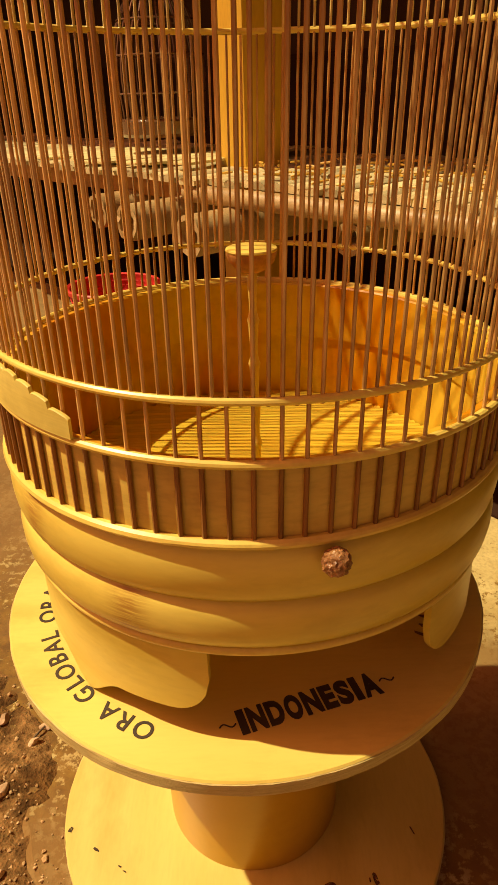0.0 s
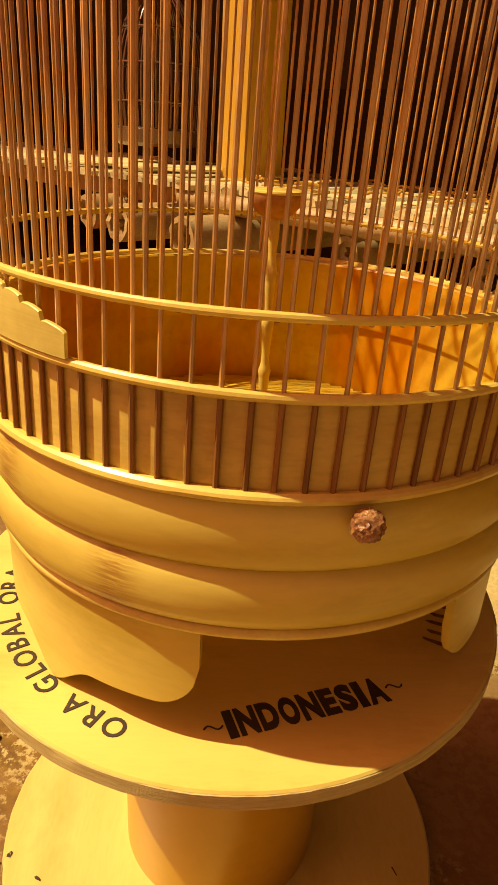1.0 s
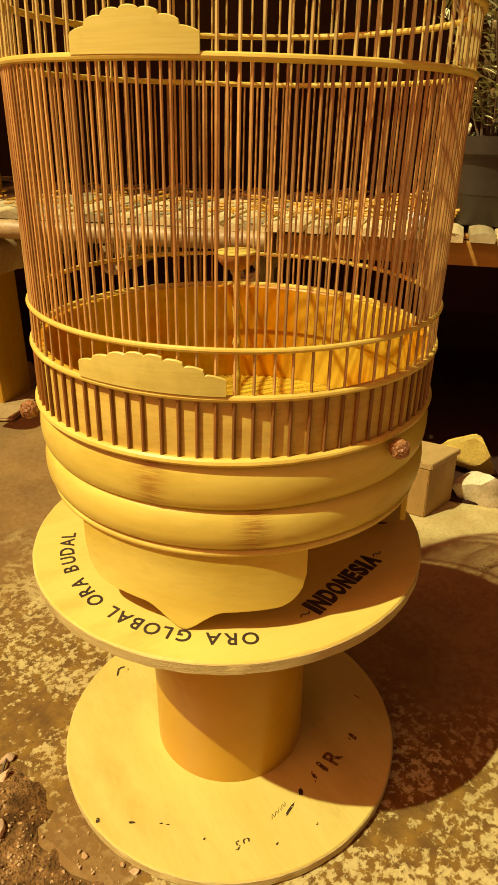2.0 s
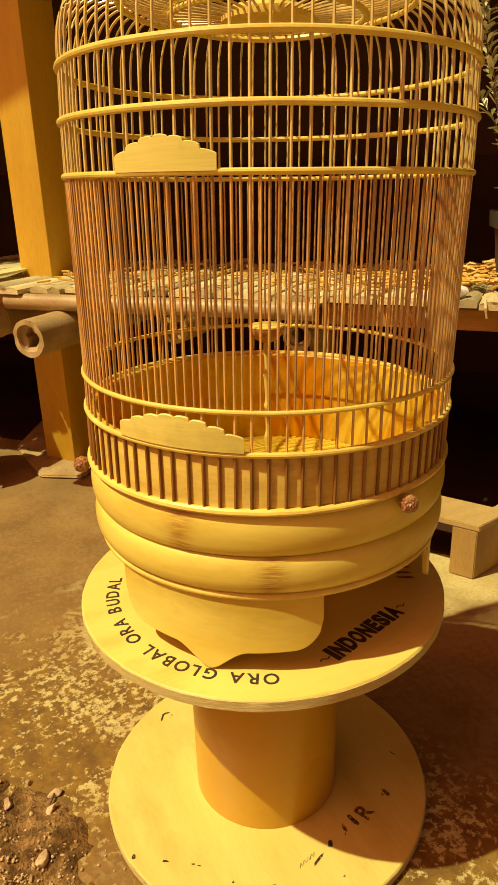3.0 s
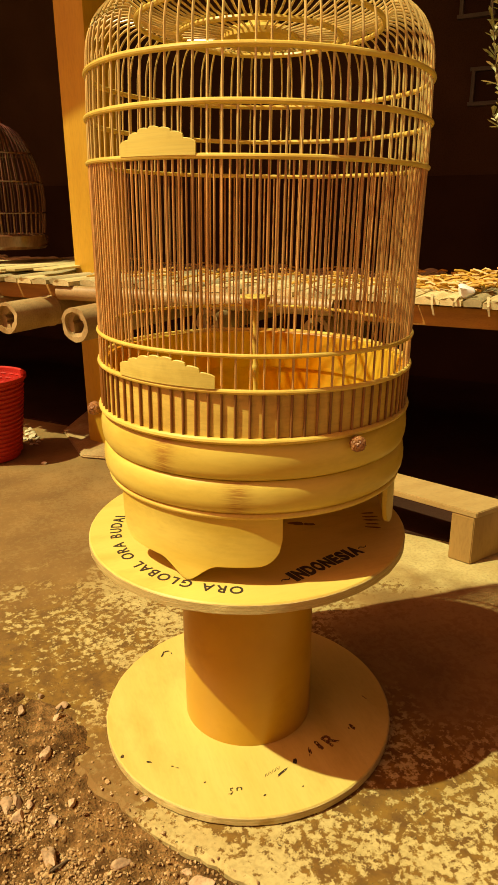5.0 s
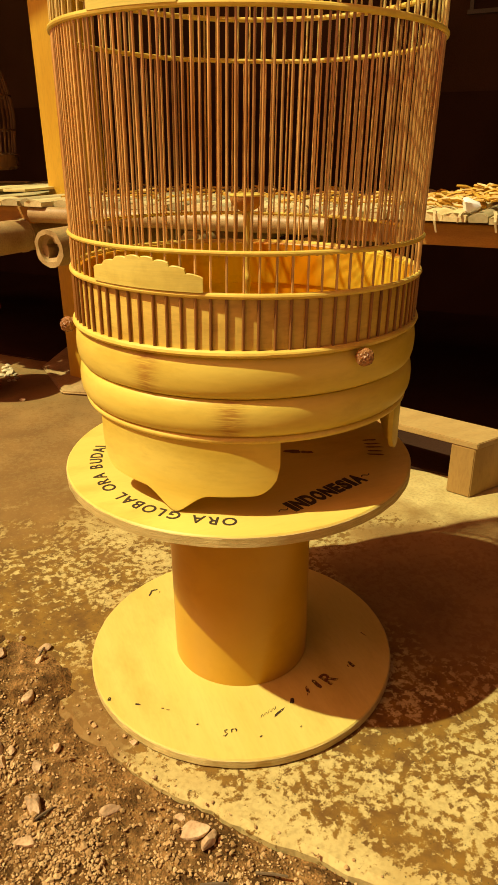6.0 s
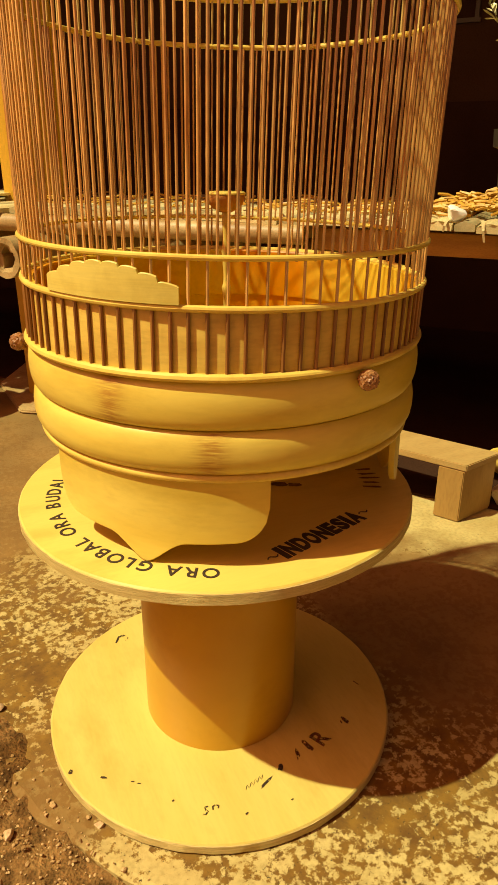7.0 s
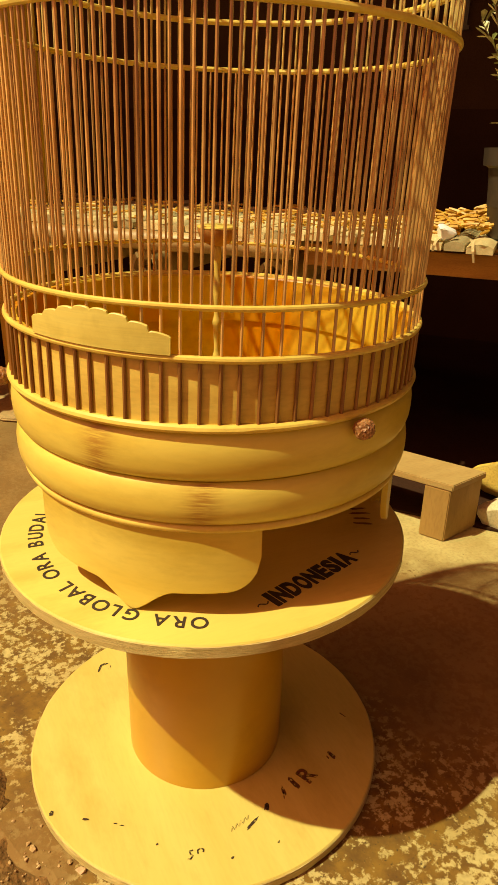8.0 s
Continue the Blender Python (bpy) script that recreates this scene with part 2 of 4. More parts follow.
def crumb_kinds(n, l, old):
    g = n.new("ShaderNodeNewGeometry")
    return mixed(n, l, ramped(n, l, g.outputs["Random Per Island"], 0.75, 0.0), old, (0.50, 0.43, 0.34), "MULTIPLY")


link_color(M_GRAVEL, crumb_kinds)
M_POST = material("post_wood", (0.62, 0.36, 0.045), (0.55, 0.30, 0.034), 0.5, 5, (3, 3, 0.6), 0.05, fine=60, grit=0.15)
M_TIMBER = material("timber", (0.46, 0.32, 0.13), (0.40, 0.265, 0.10), 0.6, 6, (1, 5, 5), 0.08, fine=60, grit=0.2)
M_TIMBERLEG = material("timber_leg", (0.40, 0.245, 0.078), (0.33, 0.195, 0.06), 0.65, 6, (4, 4, 1), 0.08, fine=60, grit=0.2)
M_POLE = material("bamboo_pole", (0.52, 0.38, 0.19), (0.33, 0.20, 0.08), 0.5, 10, (1, 1, 1), 0.1)
M_POLECUT = material("bamboo_cut", (0.66, 0.54, 0.30), (0.50, 0.38, 0.20), 0.8, 40, (1, 1, 1), 0.3)
M_SLAT = by_piece(material("bamboo_slat", (0.78, 0.67, 0.38), (0.56, 0.43, 0.21), 0.6, 9, (6, 1, 6), 0.2), 0.55, 1.2)
M_BOARD = by_piece(material("yellow_board", (0.76, 0.67, 0.36), (0.62, 0.50, 0.22), 0.55, 6, (6, 1, 6), 0.1), 0.8, 1.15)
M_FASCIA = material("fascia", (0.46, 0.22, 0.045), (0.35, 0.15, 0.03), 0.6, 9, (1, 8, 8), 0.15)
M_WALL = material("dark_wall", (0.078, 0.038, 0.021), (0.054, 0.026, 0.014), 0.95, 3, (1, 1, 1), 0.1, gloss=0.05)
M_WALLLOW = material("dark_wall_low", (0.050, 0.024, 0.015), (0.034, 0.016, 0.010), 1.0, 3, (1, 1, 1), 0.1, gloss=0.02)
M_FRAME = material("grey_frame", (0.115, 0.09, 0.075), (0.08, 0.062, 0.05), 0.7, 9, (1, 1, 1), 0.1)
M_INK = material("ink", (0.050, 0.030, 0.014), (0.028, 0.017, 0.009), 0.7, 30, (1, 1, 1), 0)
M_INKRED = material("worn_red_ink", (0.20, 0.065, 0.02), (0.09, 0.03, 0.01), 0.7, 120, (1, 1, 1), 0)
M_WORN = material("worn_ink", (0.055, 0.028, 0.010), (0.03, 0.016, 0.008), 0.8, 120, (1, 1, 1), 0)
for ink in (M_INKRED, M_WORN):   # rubbed away in places
    q = ink.node_tree
    q.links.new(ramped(q.nodes, q.links, noise_of(q.nodes, q.links, 330, 5), 0.36, 0.52), q.nodes["Principled BSDF"].inputs["Alpha"])
M_FADED = material("faded_ink", (0.24, 0.125, 0.035), (0.14, 0.07, 0.022), 0.8, 120, (1, 1, 1), 0)
M_SEED = material("rough_seed", (0.42, 0.20, 0.08), (0.20, 0.075, 0.03), 0.35, 180, (1, 1, 1), 0.6, fine=400)
M_RED = material("red_plastic", (0.66, 0.040, 0.036), (0.54, 0.028, 0.026), 0.4, 10, (1, 1, 1), 0.03)
M_POT = material("grey_plastic", (0.045, 0.033, 0.024), (0.032, 0.024, 0.018), 0.45, 8, (1, 1, 1), 0.05)
M_SOIL = material("soil", (0.05, 0.032, 0.02), (0.025, 0.016, 0.01), 0.95, 60, (1, 1, 1), 0.8)
M_LEAF = material("shrub_leaf", (0.36, 0.36, 0.15), (0.15, 0.155, 0.045), 0.32, 60, (1, 1, 1), 0.0)


def leaf_glints(n, l, old):
    g = n.new("ShaderNodeNewGeometry")
    # leaves picked at random are paled to stand in for sunlit glints
    return mixed(n, l, ramped(n, l, g.outputs["Random Per Island"], 0.25, 0.8), old, (0.66, 0.64, 0.40))


link_color(M_LEAF, leaf_glints)
M_STEM = material("twig_bark", (0.16, 0.11, 0.06), (0.10, 0.065, 0.035), 0.7, 60, (1, 1, 1), 0.2)
M_CHIPS = material("bamboo_chips", (0.70, 0.42, 0.075), (0.48, 0.25, 0.04), 0.5, 60, (1, 1, 1), 0.1)
M_PAPER = material("white_paper", (0.93, 0.93, 0.92), (0.88, 0.88, 0.87), 0.45, 40, (1, 1, 1), 0.1, grit=0.05)
M_OLDCAGE = material("stained_wood", (0.17, 0.075, 0.034), (0.09, 0.038, 0.018), 0.16, 30, (1, 1, 0.3), 0.05, gloss=0.8)
M_YELLOWROCK = material("yellow_rubble", (0.66, 0.49, 0.12), (0.52, 0.36, 0.08), 0.85, 20, (1, 1, 1), 0.4)
M_WHITEROCK = material("white_rubble", (0.76, 0.66, 0.45), (0.58, 0.48, 0.29), 0.85, 20, (1, 1, 1), 0.4)


# ---- tools ----
def part(name, bm, mat, parent=None, label="", smooth=True, local=False):
    """Links a bmesh as one mesh object under a thing or part."""
    me = bpy.data.meshes.new(name)
    bm.to_mesh(me)
    bm.free()
    me.materials.append(mat)
    if smooth:
        for p in me.polygons:
            p.use_smooth = True
        me.set_sharp_from_angle(angle=radians(35))
    ob = new(name, me)
    if parent:
        ob.parent = parent
        if not local:
            if not parent.parent:
                ob.matrix_parent_inverse = parent.matrix_basis.inverted()
    if label:
        ob["label"] = label
    return ob


def thing(name, label, category, group="", m=None):
    ob = new(name)
    ob.empty_display_size = 0.05
    if m is not None:
        ob.matrix_basis = m
    return tagged(ob, label, category, group)


def lathe(bm, prof, n=96, cx=0.0, cy=0.0, close=False, a0=0.0, a1=2 * math.pi):
    """Turns a profile of (r, z) about an upright axis."""
    full = abs(a1 - a0 - 2 * math.pi) < 1e-6
    cols = n if full else n + 1
    rings = []
    for i in range(cols):
        a = a0 + (a1 - a0) * i / n
        rings.append([bm.verts.new((cx + r * math.cos(a), cy + r * math.sin(a), z)) for r, z in prof])
    for i in range(n):
        A, B = rings[i], rings[(i + 1) % cols]
        for j in range(len(prof) - (0 if close else 1)):
            k = (j + 1) % len(prof)
            bm.faces.new((A[j], B[j], B[k], A[k]))
    return rings


def torus(bm, r, z, thick, cx=0.0, cy=0.0, n=128, m=10, flat=1.0):
    prof = [(r + thick * math.cos(2 * math.pi * j / m), z + flat * thick * math.sin(2 * math.pi * j / m)) for j in range(m)]
    lathe(bm, prof, n, cx, cy, close=True)


def tube(bm, pts, rad, m=6, cap=True):
    """A round bar along points; rad is one number or one for each point."""
    rads = rad if isinstance(rad, (list, tuple)) else [rad] * len(pts)
    pts = [Vector(p) for p in pts]
    loops = []
    for i, p in enumerate(pts):
        d = (pts[min(i + 1, len(pts) - 1)] - pts[max(i - 1, 0)]).normalized()
        up = Vector((0, 0, 1)) if abs(d.z) < 0.9 else Vector((1, 0, 0))
        u = d.cross(up).normalized()
        v = d.cross(u)
        loops.append([bm.verts.new(p + rads[i] * (u * math.cos(2 * math.pi * k / m) + v * math.sin(2 * math.pi * k / m))) for k in range(m)])
    for A, B in zip(loops, loops[1:]):
        for k in range(m):
            bm.faces.new((A[k], B[k], B[(k + 1) % m], A[(k + 1) % m]))
    if cap:
        bm.faces.new(loops[0])
        bm.faces.new(loops[-1][::-1])


def box(bm, size, m=None, bevel=0.0):
    vs = bmesh.ops.create_cube(bm, size=1.0)["verts"]
    bmesh.ops.scale(bm, vec=size, verts=vs)
    if bevel:
        es = list({e for v in vs for e in v.link_edges})
        r = bmesh.ops.bevel(bm, geom=es, offset=bevel, segments=2, affect="EDGES", profile=0.6)
        vs = list({v for f in r["faces"] for v in f.verts} | {v for v in vs if v.is_valid})
    if m is not None:
        bmesh.ops.transform(bm, matrix=m, verts=vs)


CX, CY = 0.0132, 0.0057   # the cage's axis


# ---- ground ----
SLAB = [(-2.6, 1.6), (-1.4, 0.95), (-0.80, 0.58), (-0.50, 0.295), (-0.385, 0.170), (-0.325, 0.090), (-0.285, 0.0), (-0.255, -0.075), (-0.208, -0.158), (-0.125, -0.256), (-0.065, -0.328), (0.1, -0.50), (0.5, -0.86), (1.2, -1.5)]


def slab_side(x, y):
    """How far a place lies outside the slab's broken near edge (negative: on the slab)."""
    best, side = 9.0, 1
    for (x0, y0), (x1, y1) in zip(SLAB, SLAB[1:]):
        dx, dy = x1 - x0, y1 - y0
        k = max(0.0, min(1.0, ((x - x0) * dx + (y - y0) * dy) / (dx * dx + dy * dy)))
        d = math.hypot(x - x0 - k * dx, y - y0 - k * dy)
        if d < best:
            best, side = d, (1 if dx * (y - y0) - dy * (x - x0) < 0 else -1)
    return best * side


def dirt_height(x, y):
    d = slab_side(x, y)
    d += 0.028 * max(0.0, min(1.0, (y + 0.20) / 0.08)) * max(0.0, min(1.0, (0.30 - y) / 0.1))   # soil creeps over the rim beside the spool
    d += 0.014 * noise.noise((x * 30, y * 30, 1.5))
    bumps = 0.010 * noise.fractal((x * 6, y * 6, 0.3), 0.9, 2.0, 4) + 0.009 * noise.fractal((x * 34, y * 34, 4.0), 0.7, 2.0, 4)
    bumps *= max(0.0, min(1.0, (1.05 - max(abs(x + 0.2), abs(y + 0.2))) / 0.3))
    bank = 0.024 * max(0.0, min(1.0, (y + 0.16 + 0.5 * (x + 0.25)) / 0.25))   # the dirt is banked over the slab's far edge
    if d < -0.03 and bank <= 0.004:
        return -0.10
    return -0.015 + 0.85 * bank + bumps * min(1.0, max(0.35, d * 12 + 0.5)) + 0.012 * max(0.0, min(1.0, (d - 0.05) * 2)) - 0.30 * max(0.0, -d) - (0.10 if d < -0.16 else 0.0)


def build_ground():
    fine = [-1.1 + 0.011 * i for i in range(155)]
    xs = [-60, -30, -12, -6, -3.5, -2.2, -1.5, -1.25] + fine + [0.8, 1.1, 1.6, 2.5, 4, 8, 20, 60]
    ys = [-60, -30, -12, -6, -3.5, -2.2, -1.5, -1.2] + [-1.05 + 0.011 * i for i in range(155)] + [0.9, 1.3, 2, 3.5, 6, 12, 30, 60]
    bm = bmesh.new()
    grid = [[bm.verts.new((x, y, dirt_height(x, y) if abs(x) < 1.6 and abs(y) < 1.6 else -0.10 if slab_side(x, y) < -0.16 else -0.03)) for x in xs] for y in ys]
    for A, B in zip(grid, grid[1:]):
        for i in range(len(xs) - 1):
            bm.faces.new((A[i], A[i + 1], B[i + 1], B[i]))
    tagged(part("ground", bm, M_DIRT), "bare brown dirt ground strewn with crumbs and pebbles", "ground", kind="structure")
    # concrete slab with a chipped edge
    edge = []
    for (x0, y0), (x1, y1) in zip(SLAB, SLAB[1:]):
        n = max(2, int(math.hypot(x1 - x0, y1 - y0) / 0.012))
        for i in range(n):
            x, y = x0 + (x1 - x0) * i / n, y0 + (y1 - y0) * i / n
            w = 0.012 * noise.noise((x * 14, y * 14, 2.0)) + 0.004 * noise.noise((x * 70, y * 70, 5.0))
            edge.append((x + 0.75 * w, y + 0.6 * w))
    pts = edge + [(6, -1.5), (6, 6), (-3.5, 6)]
    bm = bmesh.new()
    rim = bm.verts.layers.float.new("rim")
    outer = [bm.verts.new((x, y, -0.006)) for x, y in pts]
    cx, cy = 0.6, 0.6
    inner = [bm.verts.new((x + 0.008 * (cx - x) / math.hypot(cx - x, cy - y), y + 0.008 * (cy - y) / math.hypot(cx - x, cy - y), 0.0)) for x, y in pts]
    low = [bm.verts.new((x, y, -0.09)) for x, y in pts]
    core = [bm.verts.new((x + 0.06 * (cx - x) / math.hypot(cx - x, cy - y), y + 0.06 * (cy - y) / math.hypot(cx - x, cy - y), 0.0)) for x, y in pts]
    for v in outer + inner:   # the rim is clean only along the near side
        v[rim] = max(0.0, min(1.0, (-0.10 - v.co.y) / 0.08))
    bm.faces.new(core)
    k = len(pts)
    for i in range(k):
        j = (i + 1) % k
        bm.faces.new((outer[i], outer[j], inner[j], inner[i]))
        bm.faces.new((inner[i], inner[j], core[j], core[i]))
        bm.faces.new((low[i], low[j], outer[j], outer[i]))
    bmesh.ops.triangulate(bm, faces=[f for f in bm.faces if len(f.verts) > 4])
    bmesh.ops.recalc_face_normals(bm, faces=bm.faces)
    tagged(part("pavement", bm, M_CONCRETE, smooth=False), "worn concrete slab with brown mossy blotches, painted-in spool shadow and a broken edge", "pavement", kind="structure")


build_ground()


def rock_mesh(bm, at, size, seed, cuts=7, sub=2):
    """A broken stone: a ball cut by a few planes and roughened."""
    rnd = random.Random(seed)
    vs = bmesh.ops.create_icosphere(bm, subdivisions=sub, radius=1.0)["verts"]
    planes = [(Vector((rnd.uniform(-1, 1), rnd.uniform(-1, 1), rnd.uniform(-0.8, 1))).normalized(), rnd.uniform(0.38, 0.72)) for _ in range(cuts)]
    turn = Euler((rnd.uniform(-0.3, 0.3), rnd.uniform(-0.3, 0.3), rnd.uniform(0, 6.3))).to_matrix()
    for v in vs:
        p = v.co.copy()
        for nrm, d in planes:
            o = p.dot(nrm) - d
            if o > 0:
                p -= nrm * o
        p += 0.04 * Vector((noise.noise(p * 3 + Vector((seed, 0, 0))), noise.noise(p * 3 + Vector((0, seed, 0))), noise.noise(p * 3 + Vector((0, 0, seed)))))
        v.co = turn @ Vector((p.x * size[0], p.y * size[1], p.z * size[2])) + Vector(at)


# ---- building ----
TABLE = Matrix.Translation((0.69, 0.37, 0)) @ pose(0, 0, 0, 0, 0, -48)   # x along the table's front edge, y inwards
WALL_Y = 1.75


def wall_box(name, size, m, mat, label):
    bm = bmesh.new()
    box(bm, size, TABLE @ m)
    return tagged(part(name, bm, mat, smooth=False), label, "wall", kind="structure")


def build_shed():
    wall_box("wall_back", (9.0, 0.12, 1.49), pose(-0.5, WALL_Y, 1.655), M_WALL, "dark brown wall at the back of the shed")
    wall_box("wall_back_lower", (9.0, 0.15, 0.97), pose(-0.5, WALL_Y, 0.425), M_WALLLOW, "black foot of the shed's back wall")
    # side walls are out of view, added to keep daylight out of the shed
    wall_box("wall_left", (0.12, 2.2, 2.46), pose(-4.9, 0.72, 1.17), M_WALL, "unseen dark side wall added to close the shed off from daylight")
    wall_box("wall_right", (0.12, 2.2, 2.46), pose(3.9, 0.72, 1.17), M_WALL, "unseen dark side wall added to close the shed off from daylight")
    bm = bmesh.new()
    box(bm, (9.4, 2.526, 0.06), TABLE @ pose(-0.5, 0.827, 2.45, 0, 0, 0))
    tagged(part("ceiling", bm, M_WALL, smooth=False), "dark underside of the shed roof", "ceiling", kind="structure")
    # Dark under table and stool is put in by this sheet's near-black colour.
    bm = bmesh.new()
    sheet_outline = [(-4.8, 0.30), (-0.66, 0.30), (-0.54, 0.22), (-0.44, 0.06), (-0.33, -0.005), (-0.16, -0.018), (0.10, -0.020), (0.7, -0.03), (3.8, -0.03), (3.8, 1.67), (-4.8, 1.67)]
    low, high = ([bm.verts.new(TABLE @ Vector((x, y, z))) for x, y in sheet_outline] for z in (0.001, 0.006))
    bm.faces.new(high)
    for i in range(len(sheet_outline)):
        bm.faces.new((low[i], low[(i + 1) % len(sheet_outline)], high[(i + 1) % len(sheet_outline)], high[i]))
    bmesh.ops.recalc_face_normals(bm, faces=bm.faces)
    tagged(part("shed_floor", bm, M_WALLLOW, smooth=False), "near-black sheet that darkens the ground under table and shed", "floor", kind="structure")
    # two small framed openings, black behind
    for i, (x, z, w, h) in enumerate(((-0.322, 1.253, 0.132, 0.130), (-0.400, 1.60, 0.12, 0.17))):
        win = tagged(new("window_%d" % (i + 1)), "small dark square window in a thin grey frame", "window", kind="structure")
        win.matrix_basis = TABLE @ pose(x, WALL_Y - 0.062, z)
        for sx, sz, dx, dz in ((w + 0.03, 0.015, 0, h / 2), (w + 0.03, 0.015, 0, -h / 2), (0.015, h - 0.015, w / 2, 0), (0.015, h - 0.015, -w / 2, 0)):
            bm = bmesh.new()
            box(bm, (sx, 0.02, sz), pose(dx, -0.008, dz))
            part("window_frame", bm, M_FRAME, win, smooth=False, local=True)
        bm = bmesh.new()
        box(bm, (w - 0.015, 0.006, h - 0.015), pose(0, -0.001, 0))
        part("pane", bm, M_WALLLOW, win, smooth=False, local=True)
    post = tagged(new("post"), "square post painted yellow-orange, carrying the shed roof", "post", kind="structure")
    post.matrix_basis = pose(0.04, 1.45, 0, 0, 0, 34)
    bm = bmesh.new()
    box(bm, (0.124, 0.124, 2.42), pose(0, 0, 1.21), bevel=0.006)
    part("shaft", bm, M_POST, post, local=True)


build_shed()


# ---- table ----
def pole_mesh(bm, a, b, rad, wall=0.25, knots=0.28, seed=0, m=20):
    """A hollow bamboo culm from a to b with swollen knots; both ends open."""
    a, b = Vector(a), Vector(b)
    d = (b - a).normalized()
    u = d.cross(Vector((0, 0, 1))).normalized()
    v = u.cross(d)
    length = (b - a).length
    ts, rs = [0.0], [rad]
    k = 0.10 + 0.07 * (seed % 3)
    while k < length - 0.03:
        ts += [k - 0.012, k - 0.004, k, k + 0.004, k + 0.012]
        rs += [rad, rad * 1.05, rad * 1.015, rad * 1.05, rad]
        k += knots
    ts.append(length)
    rs.append(rad * 0.97)
    def loop(t, r):
        return [bm.verts.new(a + d * t + r * (u * math.cos(2 * math.pi * i / m) + v * math.sin(2 * math.pi * i / m))) for i in range(m)]
    outer = [loop(t, r) for t, r in zip(ts, rs)]
    inner = [loop(t, rad * (1 - wall)) for t in (0.0, length)]
    for i in range(m):   # a roughly sawn end
        rag = d * rad * 0.16 * noise.noise((i * 0.9, seed * 3.1, 0.5))
        outer[0][i].co += rag
        middle = a + d * (inner[0][i].co - a).dot(d)
        inner[0][i].co = middle + (inner[0][i].co - middle) * (1 + 0.22 * noise.noise((i * 0.7, seed * 5.3, 2.5))) + rag * 0.8
    mid = [loop(t, rad * (1 - wall) * 0.98) for t in (0.09, length - 0.09)]
    def skin(A, B, flip=False):
        for i in range(m):
            q = (A[i], A[(i + 1) % m], B[(i + 1) % m], B[i])
            bm.faces.new(q[::-1] if flip else q)
    for A, B in zip(outer, outer[1:]):
        skin(A, B)
    skin(outer[0], inner[0], True)
    skin(outer[-1], inner[1])
    lip = loop(0.014, rad * (1 - wall))
    web = loop(0.017, rad * 0.45)
    for i in range(m):   # the broken web of a knot just inside
        web[i].co += (web[i].co - a - d * 0.017) * 0.7 * noise.noise((i * 0.6, seed * 2.7, 7.5))
        mid[0][i].co = web[i].co + d * 0.07
    skin(inner[0], lip, True)
    skin(lip, web, True)
    skin(web, mid[0], True)
    skin(inner[1], mid[1])
    bm.faces.new(mid[0])
    bm.faces.new(mid[1][::-1])
    bmesh.ops.recalc_face_normals(bm, faces=bm.faces)


def slat_mesh(bm, width, length, thick, seed):
    """A split of bamboo lying on its cut side, with ragged ends; x across, y along."""
    rnd = random.Random(seed)
    n = 5
    rows = []
    for j in range(4):
        y = length * j / 3
        rag = rnd.uniform(-0.008, 0.008) if j in (0, 3) else 0
        top = [bm.verts.new((width * (i / n - 0.5), y + rag + rnd.uniform(-0.004, 0.004) * (j in (0, 3)), thick * (0.45 + 0.55 * math.sin(math.pi * (0.12 + 0.76 * i / n))))) for i in range(n + 1)]
        bot = [bm.verts.new((width * (i / n - 0.5), y + rag, 0.0)) for i in (n, 0)]
        rows.append(top + bot)
    k = len(rows[0])
    for A, B in zip(rows, rows[1:]):
        for i in range(k):
            bm.faces.new((A[i], A[(i + 1) % k], B[(i + 1) % k], B[i]))
    bm.faces.new(rows[0][::-1])
    bm.faces.new(rows[-1])
    bmesh.ops.recalc_face_normals(bm, faces=bm.faces)


